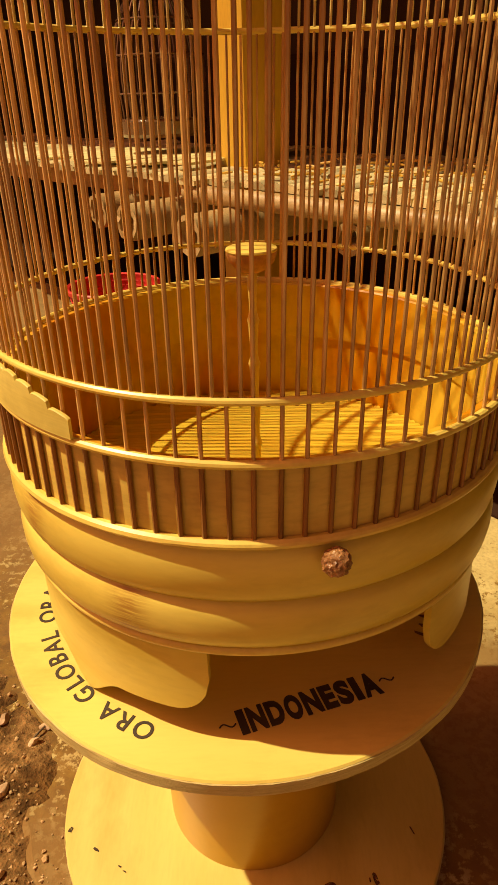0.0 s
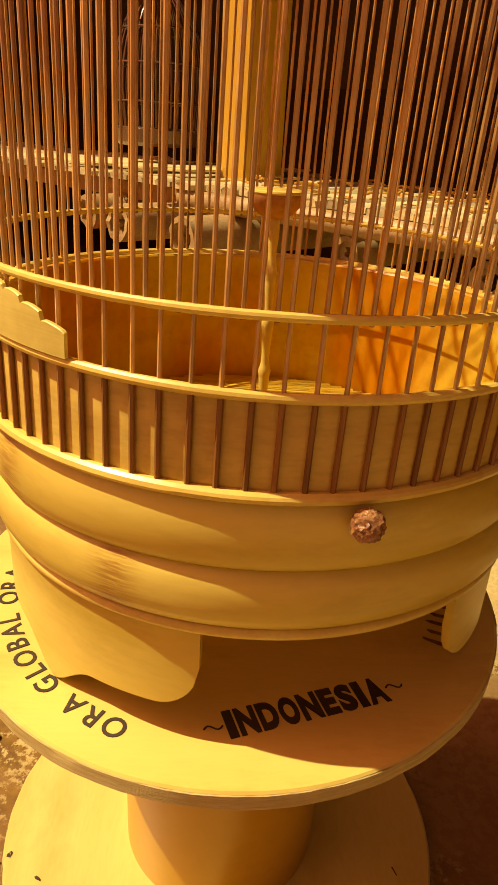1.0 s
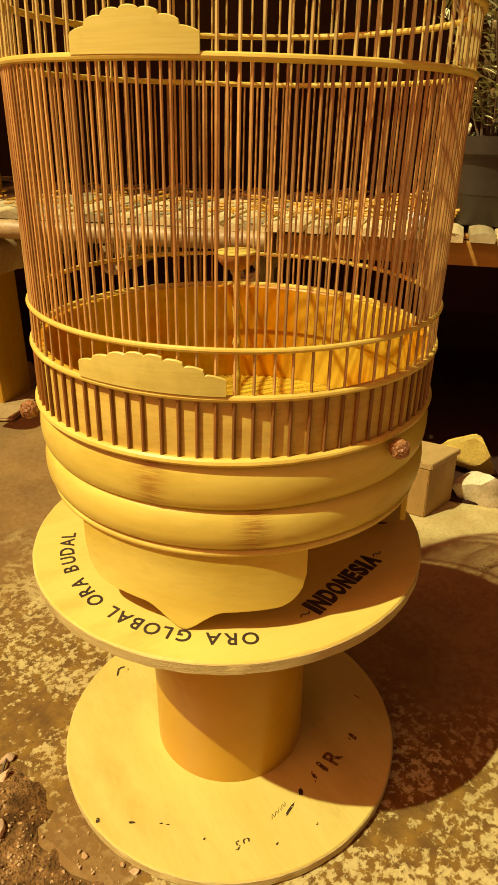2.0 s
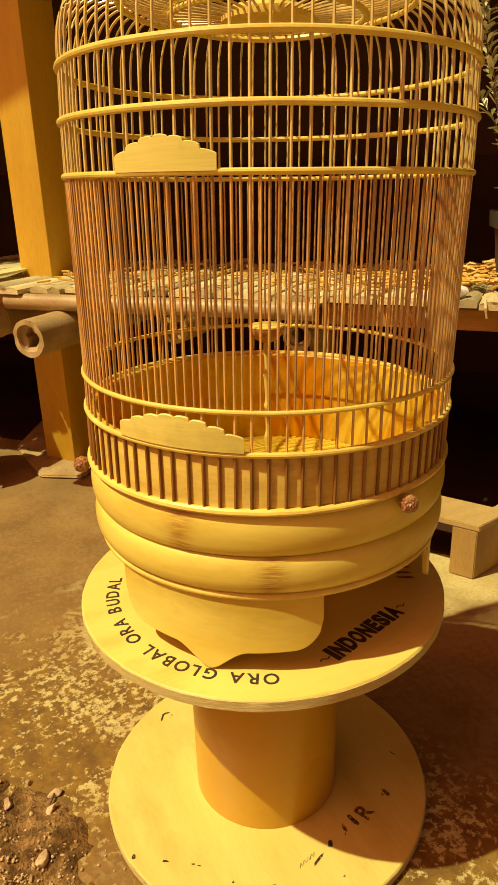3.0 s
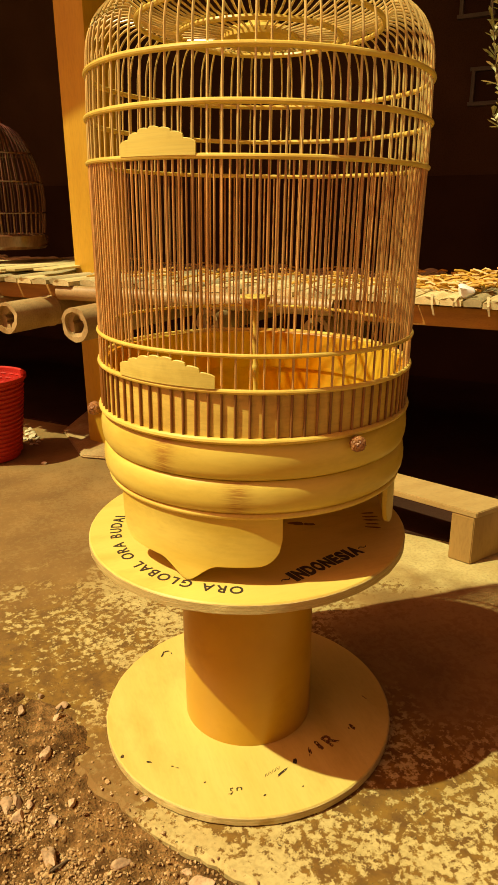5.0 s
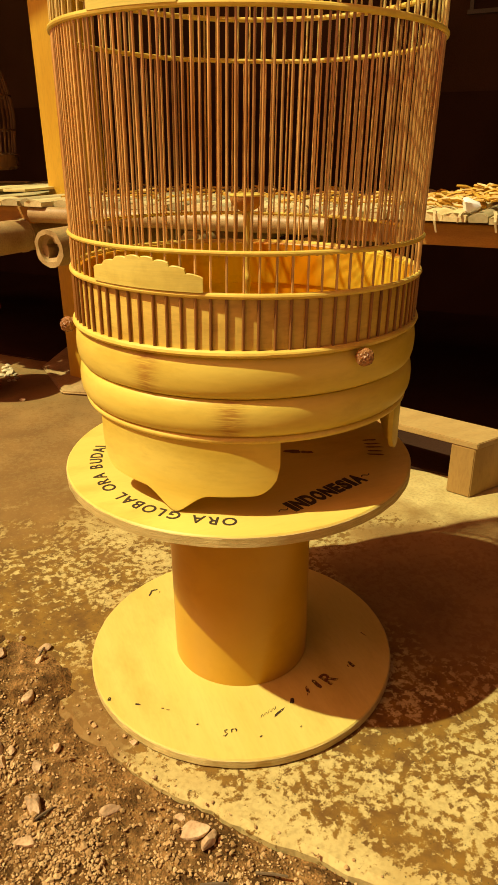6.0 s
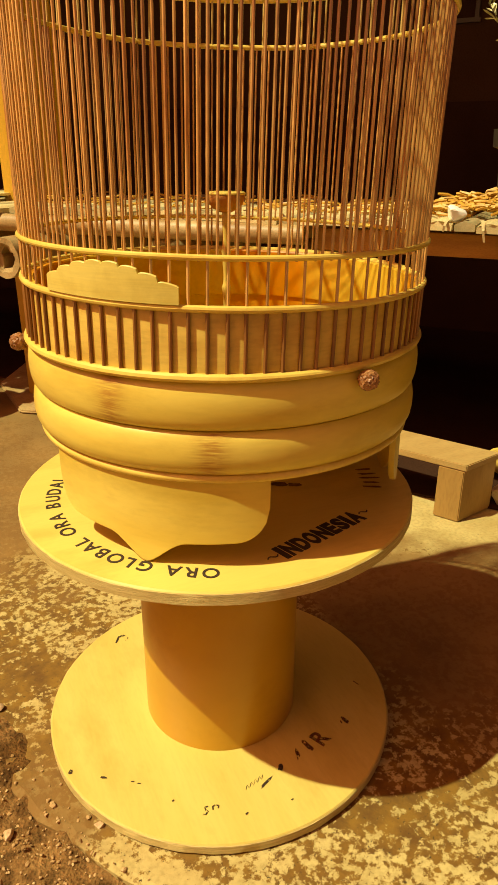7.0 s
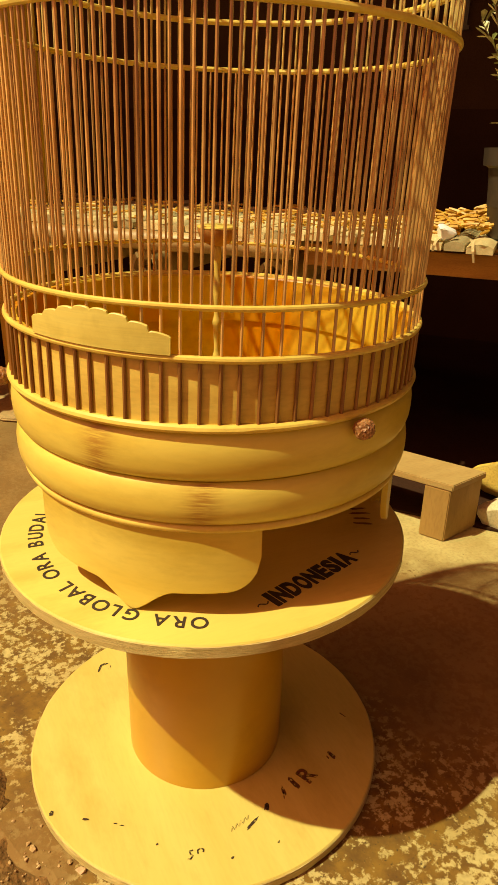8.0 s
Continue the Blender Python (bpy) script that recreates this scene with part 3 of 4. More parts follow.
def build_table():
    table = thing("work_table", "rough outdoor work table of bamboo slats laid on thick bamboo poles", "table", m=TABLE)
    rnd = random.Random(5)
    # poles under the slats, running inwards, cut open at the front
    for i, (x, y0, r) in enumerate(((-1.50, -0.10, 0.045), (-1.277, -0.155, 0.045), (-1.016, -0.165, 0.047), (-0.72, 0.03, 0.036), (-0.40, 0.03, 0.036))):
        bm = bmesh.new()
        pole_mesh(bm, (x, y0, 0.482), (x + 0.04, 1.0, 0.49), r, 0.26, seed=i)
        part("pole", bm, M_POLE, table, "thick open-ended bamboo pole", local=True)
    bm = bmesh.new()
    pole_mesh(bm, (-1.175, -0.035, 0.548), (-0.34, -0.012, 0.548), 0.021, 0.3, 0.3, seed=2, m=14)
    part("edge_pole", bm, M_POLE, table, "pale bamboo pole along the table's edge", local=True)
    bm = bmesh.new()
    box(bm, (2.0, 0.03, 0.045), pose(0.675, 0.033, 0.5385), bevel=0.004)
    part("edge_board", bm, M_FASCIA, table, "unseen brown board added under the slats to block sun' ends", local=True)
    bm = bmesh.new()
    box(bm, (2.2, 0.03, 0.045), pose(-2.32, 0.035, 0.5385), bevel=0.004)
    part("edge_board", bm, M_FASCIA, table, "unseen brown board added under the slats to block sun' ends", local=True)
    for x, y in ((-0.55, 0.78), (1.55, 0.12), (1.55, 0.78)):
        bm = bmesh.new()
        box(bm, (0.08, 0.08, 0.53), pose(x, y, 0.262), bevel=0.005)
        part("leg", bm, M_TIMBER, table, local=True)
    # added board, stops sun streaking through the slats' gaps onto the floor
    bm = bmesh.new()
    box(bm, (5.0, 0.66, 0.006), pose(-0.88, 0.40, 0.5625))
    part("underlay", bm, M_FASCIA, table, "unseen brown board added under the slats to block sun", smooth=False, local=True)
    # left of -2.2 the table is out of view, lengthened to block sun
    x, k = -3.4, 0
    while x < 1.65:
        w = rnd.uniform(0.034, 0.058)
        bm = bmesh.new()
        slat_mesh(bm, w, rnd.uniform(0.62, 0.78), 0.018, k)
        s = part("slat", bm, M_SLAT, table, local=True)
        out = 0.028 * max(0.0, min(1.0, (-1.12 - x) / 0.06))   # the slats jut out further beyond the edge pole
        s.matrix_basis = pose(x + w / 2, rnd.uniform(-0.022, 0.004) - out, 0.5665 + rnd.uniform(0, 0.003), rnd.uniform(-0.5, 0.5), rnd.uniform(-2, 2), rnd.uniform(-1.2, 1.2))
        x += w + rnd.choice((0.002, 0.004, 0.007, 0.012))
        k += 1
    return table


build_table()


def build_boards():
    """Loose yellow boards stacked on the table beyond the post."""
    rnd = random.Random(8)
    bm = bmesh.new()
    box(bm, (0.075, 0.55, 0.007), None, bevel=0.0015)
    first = tagged(part("board", bm, M_BOARD), "thin yellow bamboo board lying on the slatted table", "board", "boards on the table")
    first.matrix_basis = TABLE @ pose(-1.98, 0.27, 0.590, 0, 0, 4)
    for i in range(8):
        copy_thing(first, TABLE @ pose(-1.90 + 0.082 * i + rnd.uniform(-0.01, 0.01), 0.27 + rnd.uniform(-0.03, 0.05), 0.590 + 0.0016 * i, rnd.uniform(-0.2, 0.2), rnd.uniform(-1, 1), rnd.uniform(-7, 7)))


build_boards()


def build_chips():
    bm = bmesh.new()
    rnd = random.Random(11)
    for i in range(1150):
        x, y = rnd.gauss(0.16, 0.24), 0.105 + abs(rnd.gauss(0, 0.15))
        top = 0.066 * math.exp(-((x - 0.18) / 0.30) ** 2) * math.exp(-((y - 0.24) / 0.17) ** 2)
        z = 0.586 + rnd.uniform(0, 1) ** 0.6 * top
        a, l, tilt = rnd.gauss(-0.85, 0.45), rnd.uniform(0.018, 0.050), rnd.uniform(-0.25, 0.25)
        d = Vector((math.cos(a), math.sin(a), tilt)) * l / 2
        c = TABLE @ Vector((x, y, z + abs(d.z)))
        bend = Vector((rnd.uniform(-1, 1), rnd.uniform(-1, 1), rnd.uniform(0, 1))) * 0.004
        tube(bm, [c - d, c + bend, c + d], [0.0028, 0.0038, 0.0026], 5)
    for i in range(150):   # strewn thinly along the rest of the table
        x, y = rnd.uniform(-1.15, -0.1), 0.02 + rnd.random() ** 1.4 * 0.5
        a, l = rnd.uniform(0, 6.3), rnd.uniform(0.015, 0.05)
        d = Vector((math.cos(a), math.sin(a), rnd.uniform(-0.12, 0.12))) * l / 2
        c = TABLE @ Vector((x, y, 0.5885 + rnd.uniform(0, 0.012) + abs(d.z)))
        tube(bm, [c - d, c, c + d], [0.0025, 0.0034, 0.0022], 5)
    tagged(part("bamboo_chips", bm, M_CHIPS), "heap of dry orange-yellow bamboo chips on the table", "wood chips", kind="stuff")
    bm = bmesh.new()
    rock_mesh(bm, TABLE @ Vector((-0.040, 0.018, 0.600)), (0.040, 0.028, 0.018), 5, 16, 3)
    tagged(part("crumpled_paper", bm, M_PAPER), "crumpled white paper lying on the slats' ends", "paper")


build_chips()


def build_slivers():
    """Loose strips of bamboo skin hanging over the slats' ends."""
    for x, drop, swing in ((-0.115, 0.036, 0.016), (0.007, 0.032, 0.012), (-0.052, 0.016, -0.006), (0.11, 0.018, 0.005)):
        bm = bmesh.new()
        rows = []
        for k in range(7):
            t = k / 6
            y = 0.012 - 0.048 * min(1.0, t * 1.6) + 0.006 * t * t
            z = 0.5885 - drop * max(0.0, t - 0.45) / 0.55 - 0.004 * t
            w = 0.0036 * (1 - 0.5 * t)
            c = TABLE @ Vector((x + swing * t, y, z))
            side = TABLE.to_3x3() @ Vector((w, 0, 0))
            thick = TABLE.to_3x3() @ Vector((0, 0.0006, 0.0006))
            rows.append([bm.verts.new(c + q) for q in (-side - thick, side - thick, side + thick, -side + thick)])
        for A, B in zip(rows, rows[1:]):
            for i in range(4):
                bm.faces.new((A[i], A[(i + 1) % 4], B[(i + 1) % 4], B[i]))
        bm.faces.new(rows[0][::-1])
        bm.faces.new(rows[-1])
        bmesh.ops.recalc_face_normals(bm, faces=bm.faces)
        tagged(part("bamboo_sliver", bm, M_POLECUT), "thin pale bamboo sliver hanging over the table's edge", "wood sliver", "slivers on the table's edge")


build_slivers()


def build_pot_plant():
    at = TABLE @ Vector((0.095, 0.155, 0.583))
    plant = thing("pot_plant", "upright shrub with narrow spoon-shaped leaves in a grey plastic pot", "pot plant", m=Matrix.Translation(at))
    bm = bmesh.new()
    lathe(bm, [(0.0, 0.0), (0.069, 0.0), (0.072, 0.004), (0.087, 0.132), (0.087, 0.134), (0.098, 0.136), (0.1005, 0.168), (0.097, 0.168), (0.094, 0.136), (0.085, 0.130), (0.08, 0.06), (0, 0.06)], 64)
    part("pot", bm, M_POT, plant, "dark grey plastic pot with a wide rim", local=True)
    bm = bmesh.new()
    lathe(bm, [(0.0, 0.135), (0.05, 0.138), (0.0855, 0.133)], 40)
    part("soil", bm, M_SOIL, plant, local=True)
    rnd = random.Random(21)
    leaves = bmesh.new()
    for i in range(20):
        a = 2 * math.pi * i / 20 + rnd.uniform(-0.2, 0.2)
        lean, h = rnd.uniform(0.05, 0.19), rnd.uniform(0.42, 0.85) if i % 4 else rnd.uniform(0.22, 0.34)
        if i % 4 == 0:
            lean = 0.10
        p0 = Vector((0.03 * math.cos(a), 0.03 * math.sin(a), 0.135))
        pts = []
        for k in range(9):
            t = k / 8
            sway = 0.012 * math.sin(5 * t + i)
            pts.append(p0 + Vector(((lean * t ** 0.8 + sway) * math.cos(a) + 0.010 * math.sin(7 * t + 2 * i), (lean * t ** 0.8 + sway) * math.sin(a), h * t)))
        bm = bmesh.new()
        tube(bm, pts, [0.003 - 0.0022 * k / 8 for k in range(9)], 6)
        part("stem", bm, M_STEM, plant, local=True)
        n = int(h * 245)
        for k in range(n):
            t = 0.10 + 0.90 * k / n
            if noise.noise((t * 5, i * 3.7, 0.5)) < -0.12:   # bare stretches of the stem
                continue
            q = t * 8
            j = min(int(q), 7)
            c = pts[j].lerp(pts[j + 1], q - j)
            b, up = rnd.uniform(0, 6.3), rnd.uniform(0.1, 1.1)
            d = Vector((math.cos(b) * math.cos(up), math.sin(b) * math.cos(up), math.sin(up)))
            l, w = rnd.uniform(0.020, 0.040), rnd.uniform(0.0038, 0.0064)
            s = d.cross(Vector((0, 0, 1))).normalized()
            lift = d.cross(s).normalized() * w * 0.45
            droop = Vector((0, 0, -0.12 * l))
            v = [leaves.verts.new(x) for x in (c, c + d * l * 0.45 + s * w * 0.7, c + d * l * 0.78 + s * w + droop * 0.5, c + d * l + droop, c + d * l * 0.78 - s * w + droop * 0.5, c + d * l * 0.45 - s * w * 0.7, c + d * l * 0.45 + lift, c + d * l * 0.8 + lift + droop * 0.5)]
            for f in ((0, 1, 6), (1, 2, 7, 6), (2, 3, 7), (3, 4, 7), (4, 5, 6, 7), (5, 0, 6)):
                leaves.faces.new([v[x] for x in f])
    part("foliage", leaves, M_LEAF, plant, "narrow green spoon-shaped leaves, many paled like sun glints", smooth=False, local=True)


build_pot_plant()


def build_dark_cage():
    at = TABLE @ Vector((-1.69, 0.285, 0.645))
    cage = thing("dark_bird_cage", "dark-lacquered egg-shaped birdcage hanging from the shed roof over the table", "birdcage", m=Matrix.Translation(at))
    bm = bmesh.new()
    lathe(bm, [(0.0, 0.0), (0.126, 0.0), (0.137, 0.01), (0.140, 0.045), (0.132, 0.052), (0, 0.052)], 48)
    part("tray", bm, M_OLDCAGE, cage, local=True)
    def rad(z):
        return 0.140 * math.sqrt(max(0.0, 1 - ((z - 0.15) / 0.262) ** 2)) if z > 0.15 else 0.140 - 0.010 * (0.15 - z) / 0.1
    for i in range(40):
        a = 2 * math.pi * i / 40
        bm = bmesh.new()
        tube(bm, [(rad(z) * math.cos(a), rad(z) * math.sin(a), z) for z in [0.05 + 0.36 * (k / 14) ** 0.8 for k in range(15)]], 0.0032, 6)
        part("bar", bm, M_OLDCAGE, cage, local=True)
    for z in (0.12, 0.22, 0.31):
        bm = bmesh.new()
        torus(bm, rad(z) + 0.002, z, 0.0028, n=64, m=8)
        part("ring", bm, M_OLDCAGE, cage, local=True)
    bm = bmesh.new()
    lathe(bm, [(0.0, 0.40), (0.03, 0.402), (0.028, 0.415), (0.012, 0.43), (0.016, 0.445), (0.008, 0.47), (0, 0.472)], 24)
    part("finial", bm, M_OLDCAGE, cage, local=True)
    bm = bmesh.new()
    tube(bm, [(0, 0, 0.468), (0, 0, 0.52), (0.010, 0, 0.535), (0.012, 0, 0.55), (0.004, 0, 0.562), (-0.006, 0, 0.556)], 0.0028, 8)
    part("hanging_hook", bm, M_OLDCAGE, cage, local=True)
    bm = bmesh.new()
    tube(bm, [(0.004, 0, 0.54), (0.004, 0, 0.70), (0.002, 0, 1.2), (0, 0, 1.782)], 0.011, 12)
    part("hanging_rod", bm, M_FRAME, cage, "grey rod from the roof", local=True)


build_dark_cage()


# ---- things on the ground ----
def build_basket():
    b = thing("basket", "red plastic basket with a woven wall standing on concrete", "basket", m=pose(-0.372, 1.44, 0.003) @ Matrix.Diagonal((1, 1, 1.08, 1)))
    def rad(z):
        return 0.100 + 0.032 * z / 0.25
    bm = bmesh.new()
    lathe(bm, [(0, 0), (0.094, 0), (0.096, 0.012), (0, 0.012)], 48)
    part("bottom", bm, M_RED, b, local=True)
    bm = bmesh.new()
    lathe(bm, [(rad(0.24), 0.235), (rad(0.24) + 0.008, 0.24), (rad(0.24) + 0.009, 0.25), (rad(0.24) + 0.004, 0.253), (rad(0.24) - 0.003, 0.25), (rad(0.24) - 0.003, 0.235)], 64, close=True)
    part("rim", bm, M_RED, b, local=True)
    bm = bmesh.new()
    lathe(bm, [(rad(z) - 0.0045, z) for z in (0.01, 0.1, 0.24)], 64)
    part("wall", bm, M_RED, b, local=True)
    for k in range(17):
        z = 0.018 + 0.0134 * k
        bm = bmesh.new()
        n = 64
        prof = []
        for i in range(n):
            a = 2 * math.pi * i / n
            r = rad(z) + 0.0016 * math.sin(24 * a + math.pi * k) - 0.0022
            prof.append((r * math.cos(a), r * math.sin(a), z))
        tube(bm, prof + prof[:1], 0.0034, 6, cap=False)
        part("strand", bm, M_RED, b, local=True)


build_basket()


def build_stool():
    """Low stool: a plank with a skewed end on block legs."""
    st = thing("low_stool", "low stool of grey-brown timber, a plank on block legs", "stool", m=pose(0.64, 0.263, 0))
    u, e = Vector((-0.49, 0.872, 0)), Vector((0.106, 0.022, 0))
    def prism(bm, o, a, b, z0, z1):
        q = [o, o + a, o + a + b, o + b]
        lo = [bm.verts.new((p.x, p.y, z0)) for p in q]
        hi = [bm.verts.new((p.x, p.y, z1)) for p in q]
        bm.faces.new(hi)
        bm.faces.new(lo[::-1])
        for i in range(4):
            bm.faces.new((lo[i], lo[(i + 1) % 4], hi[(i + 1) % 4], hi[i]))
        bmesh.ops.recalc_face_normals(bm, faces=bm.faces)
        bmesh.ops.bevel(bm, geom=list(bm.edges), offset=0.0016, segments=2, affect="EDGES")
    o = Vector((0.0, 0.0, 0))
    bm = bmesh.new()
    prism(bm, o - u * 0.004, e * 1.04, u * 0.62, 0.1165, 0.1305)
    part("plank", bm, M_TIMBER, st, local=True)
    for k in (0.0, 0.53):
        bm = bmesh.new()
        prism(bm, o + u * k, e * 1.0, u * 0.054, 0.001, 0.116)
        part("leg", bm, M_TIMBERLEG, st, local=True)


build_stool()


def build_rubble():
    for name, at, size, seed, mat, lab in (("rubble_block", (0.80, 0.235, 0.036), (0.075, 0.055, 0.055), 4, M_WHITEROCK, "broken pale concrete lump beside the stool"),
                                           ("rubble_block", (0.885, 0.36, 0.055), (0.085, 0.07, 0.075), 9, M_YELLOWROCK, "broken yellow-painted concrete lump beside the stool")):
        bm = bmesh.new()
        rock_mesh(bm, at, size, seed, 9, 3)
        tagged(part(name, bm, mat), lab, "rubble")
    # low block at the foot of the post
    bm = bmesh.new()
    pts = [(-0.095, 1.31), (0.015, 1.235), (0.185, 1.42), (0.20, 1.70), (0.0, 1.85), (-0.12, 1.62)]
    lo = [bm.verts.new((x, y, 0.001)) for x, y in pts]
    hi = [bm.verts.new((x, y, 0.011 + 0.002 * math.sin(9 * x))) for x, y in pts]
    bm.faces.new(hi)
    bm.faces.new(lo[::-1])
    for i in range(6):
        bm.faces.new((lo[i], lo[(i + 1) % 6], hi[(i + 1) % 6], hi[i]))
    bmesh.ops.recalc_face_normals(bm, faces=bm.faces)
    bmesh.ops.bevel(bm, geom=list(bm.edges), offset=0.005, segments=3, affect="EDGES")
    tagged(part("concrete_block", bm, M_PAD, smooth=False), "low flat brown dusty concrete block at the foot of the post", "concrete block")


build_rubble()


def build_chippings():
    rnd = random.Random(31)
    for i in range(16):
        x, y = (-0.215, 1.30) if i == 15 else (rnd.gauss(-0.235, 0.022), rnd.gauss(1.60, 0.06))
        s = rnd.uniform(0.008, 0.017)
        bm = bmesh.new()
        rock_mesh(bm, (0, 0, 0), (s * 1.2, s, s * 0.6), 70 + i, 9, 2)
        ob = tagged(part("chipping", bm, M_WHITEROCK), "pale chip of broken concrete lying near the red basket", "rubble", "chips near the basket")
        ob.matrix_basis = pose(x, y, 0.3 * s)


build_chippings()


# ---- spool ----
def glyphs(bm, text, size, m, bold=0.0, squeeze=1.0, gap=1.0, width=0.0):
    """Flat letters, 0.4 mm thick, laid on by m; centred on the origin, baseline at -size/2."""
    cu = bpy.data.curves.new("glyph", "FONT")
    cu.body, cu.size, cu.extrude, cu.offset, cu.align_x = text, size / 0.70, 0.0003, bold, "CENTER"
    cu.resolution_u, cu.space_character = 4, gap
    ob = bpy.data.objects.new("glyph", cu)
    me = ob.to_mesh()
    start = len(bm.verts)
    bm.from_mesh(me)
    bm.verts.ensure_lookup_table()
    vs = bm.verts[start:]
    if width:   # drawn to a given width, centred
        lo, hi = min(v.co.x for v in vs), max(v.co.x for v in vs)
        for v in vs:
            v.co.x = (v.co.x - (lo + hi) / 2) * width / (hi - lo)
    bmesh.ops.transform(bm, matrix=m @ Matrix.Diagonal((squeeze, 1, 1, 1)) @ Matrix.Translation((0, -size / 2, 0)), verts=vs)
    ob.to_mesh_clear()
    bpy.data.objects.remove(ob)


def build_spool():
    spool = thing("cable_spool", "wooden cable spool with plywood discs and orange core, on concrete", "cable spool")
    top = None
    for name, z0, z1, r, mat in (("bottom_flange", 0.002, 0.0161, 0.2252, M_PLYLOW), ("top_flange", 0.3245, 0.3391, 0.2266, M_PLY)):
        bm = bmesh.new()
        lathe(bm, [(0.0, z0), (r - 0.001, z0), (r, z0 + 0.001), (r, z1 - 0.0015), (r - 0.0015, z1), (0.0, z1)], 128)
        bmesh.ops.remove_doubles(bm, verts=bm.verts, dist=1e-6)
        flange = part(name, bm, mat, spool)
        bm = bmesh.new()
        lathe(bm, [(r, z0 + 0.0005), (r + 0.0006, z0 + 0.001), (r + 0.0007, z1 - 0.0022), (r, z1 - 0.0016)], 160)
        for v in bm.verts:
            w = 0.0004 * noise.noise((v.co.x * 60, v.co.y * 60, v.co.z * 700))
            v.co.x *= 1 + w * 9
            v.co.y *= 1 + w * 9
        part("cut_edge", bm, M_PLYEDGE, flange, "rough layered plywood edge")
        if name == "bottom_flange":
            low = flange
        else:
            top = flange
    bm = bmesh.new()
    lathe(bm, [(0.0993, 0.0163), (0.0993, 0.3243)], 128)
    part("core", bm, M_CORE, spool, "smooth orange-brown cylindrical core")
    # words round the top flange, their heads outwards
    Z = 0.3394
    words = (("ORA", (-114.1, -119.4, -124.6)), ("GLOBAL", (-132.9, -137.9, -142.7, -147.8, -152.8, -157.4)), ("ORA", (-165.6, -170.8, -176.2)), ("BUDAL", (-184.7, -190.2, -195.4, -200.9, -205.4)))
    for word, angles in words:
        bm = bmesh.new()
        for ch, a in zip(word, angles):
            r = 0.1962 - 0.0075 * (-114 - a) / 91
            glyphs(bm, ch, 0.0158, Matrix.Translation((r * math.cos(radians(a)), r * math.sin(radians(a)), Z)) @ pose(0, 0, 0, 0, 0, a - 90), 0.00025, 0.95)
        part("lettering", bm, M_INK, top, "black stencilled word", smooth=False)
    bm = bmesh.new()
    mid = Matrix.Translation((0.0508, -0.1570, Z)) @ pose(0, 0, 0, 0, 0, 17.5)
    x = -0.0615
    for ch, width in zip("INDONESIA", (0.0080, 0.0155, 0.0152, 0.0152, 0.0158, 0.0130, 0.0142, 0.0078, 0.0168)):
        glyphs(bm, ch, 0.0210, mid @ Matrix.Translation((x + width / 2, 0, 0)), 0.0016, width=width - 0.0016)
        x += width
    for x in (-0.0693, 0.0672):
        tube(bm, [mid @ Vector((x + 0.0065 * (k / 4 - 1), 0.0022 * math.sin(k * math.pi / 4), 0.0)) for k in range(9)], 0.0007, 4)
    part("lettering", bm, M_INK, top, "bold black stencilled word", smooth=False)
    # worn stamps on the bottom flange, as plain strokes
    Z = 0.0164
    def stroke(x, y, a, l, w, mat=M_INKRED, flange=low, z=Z):
        bm = bmesh.new()
        m = pose(x, y, z + 0.0001, 0, 0, a)
        ring = []
        for k in range(14):
            q = 2 * math.pi * k / 14
            c, sn = math.cos(q), math.sin(q)
            f = (1 + 0.5 * noise.noise((x * 900 + c, y * 900 + sn, k * 0.4))) / max(abs(c), abs(sn)) ** 0.6
            ring.append(bm.verts.new(m @ Vector((0.5 * l * c * f, 0.5 * w * sn * f, 0))))
        top_face = bm.faces.new(ring)
        ex = bmesh.ops.extrude_face_region(bm, geom=[top_face])["geom"]
        bmesh.ops.translate(bm, vec=(0, 0, 0.0002), verts=[v for v in ex if isinstance(v, bmesh.types.BMVert)])
        bmesh.ops.recalc_face_normals(bm, faces=bm.faces)
        part("stamp_stroke", bm, mat, flange, smooth=False)
    bm = bmesh.new()
    glyphs(bm, "R", 0.0225, Matrix.Translation((0.0830, -0.1250, Z)) @ pose(0, 0, 0, 0, 0, 24), 0.0007, 0.92)
    part("lettering", bm, M_INKRED, low, "worn dark red stamped letter", smooth=False)
    for x, y, a, l, w in ((0.0640, -0.1290, 105, 0.020, 0.0065), (0.0470, -0.1340, 80, 0.012, 0.004), (0.0440, -0.1395, 70, 0.010, 0.0015), (0.1290, -0.1119, 105, 0.014, 0.005), (0.1225, -0.1135, 90, 0.005, 0.002), (0.1797, -0.0607, 110, 0.010, 0.0015)):
        stroke(x, y, a, l, w)
    for x, y, a, l, w in ((0.0179, -0.1450, 60, 0.010, 0.006), (-0.0072, -0.1570, 25, 0.020, 0.0035), (-0.2135, -0.0464, 60, 0.006, 0.005), (-0.1799, -0.0707, -30, 0.009, 0.003), (-0.1000, 0.1690, 58, 0.016, 0.003), (-0.0915, 0.1745, 5, 0.009, 0.0035), (-0.0850, 0.1660, 70, 0.004, 0.0012), (-0.0890, 0.1630, 70, 0.004, 0.0012), (-0.1500, -0.0905, -30, 0.004, 0.0015), (-0.1440, -0.0960, -30, 0.005, 0.0015), (-0.115, -0.135, 20, 0.003, 0.002), (-0.045, -0.185, 20, 0.004, 0.002), (0.01, -0.19, 20, 0.003, 0.002)):
        stroke(x, y, a, l, w, M_WORN)
    bm = bmesh.new()
    mark = pose(-0.0800, -0.1640, Z + 0.0002, 0, 0, -14) @ Matrix.Diagonal((0.75, 0.62, 1, 1))   # two curled pen strokes
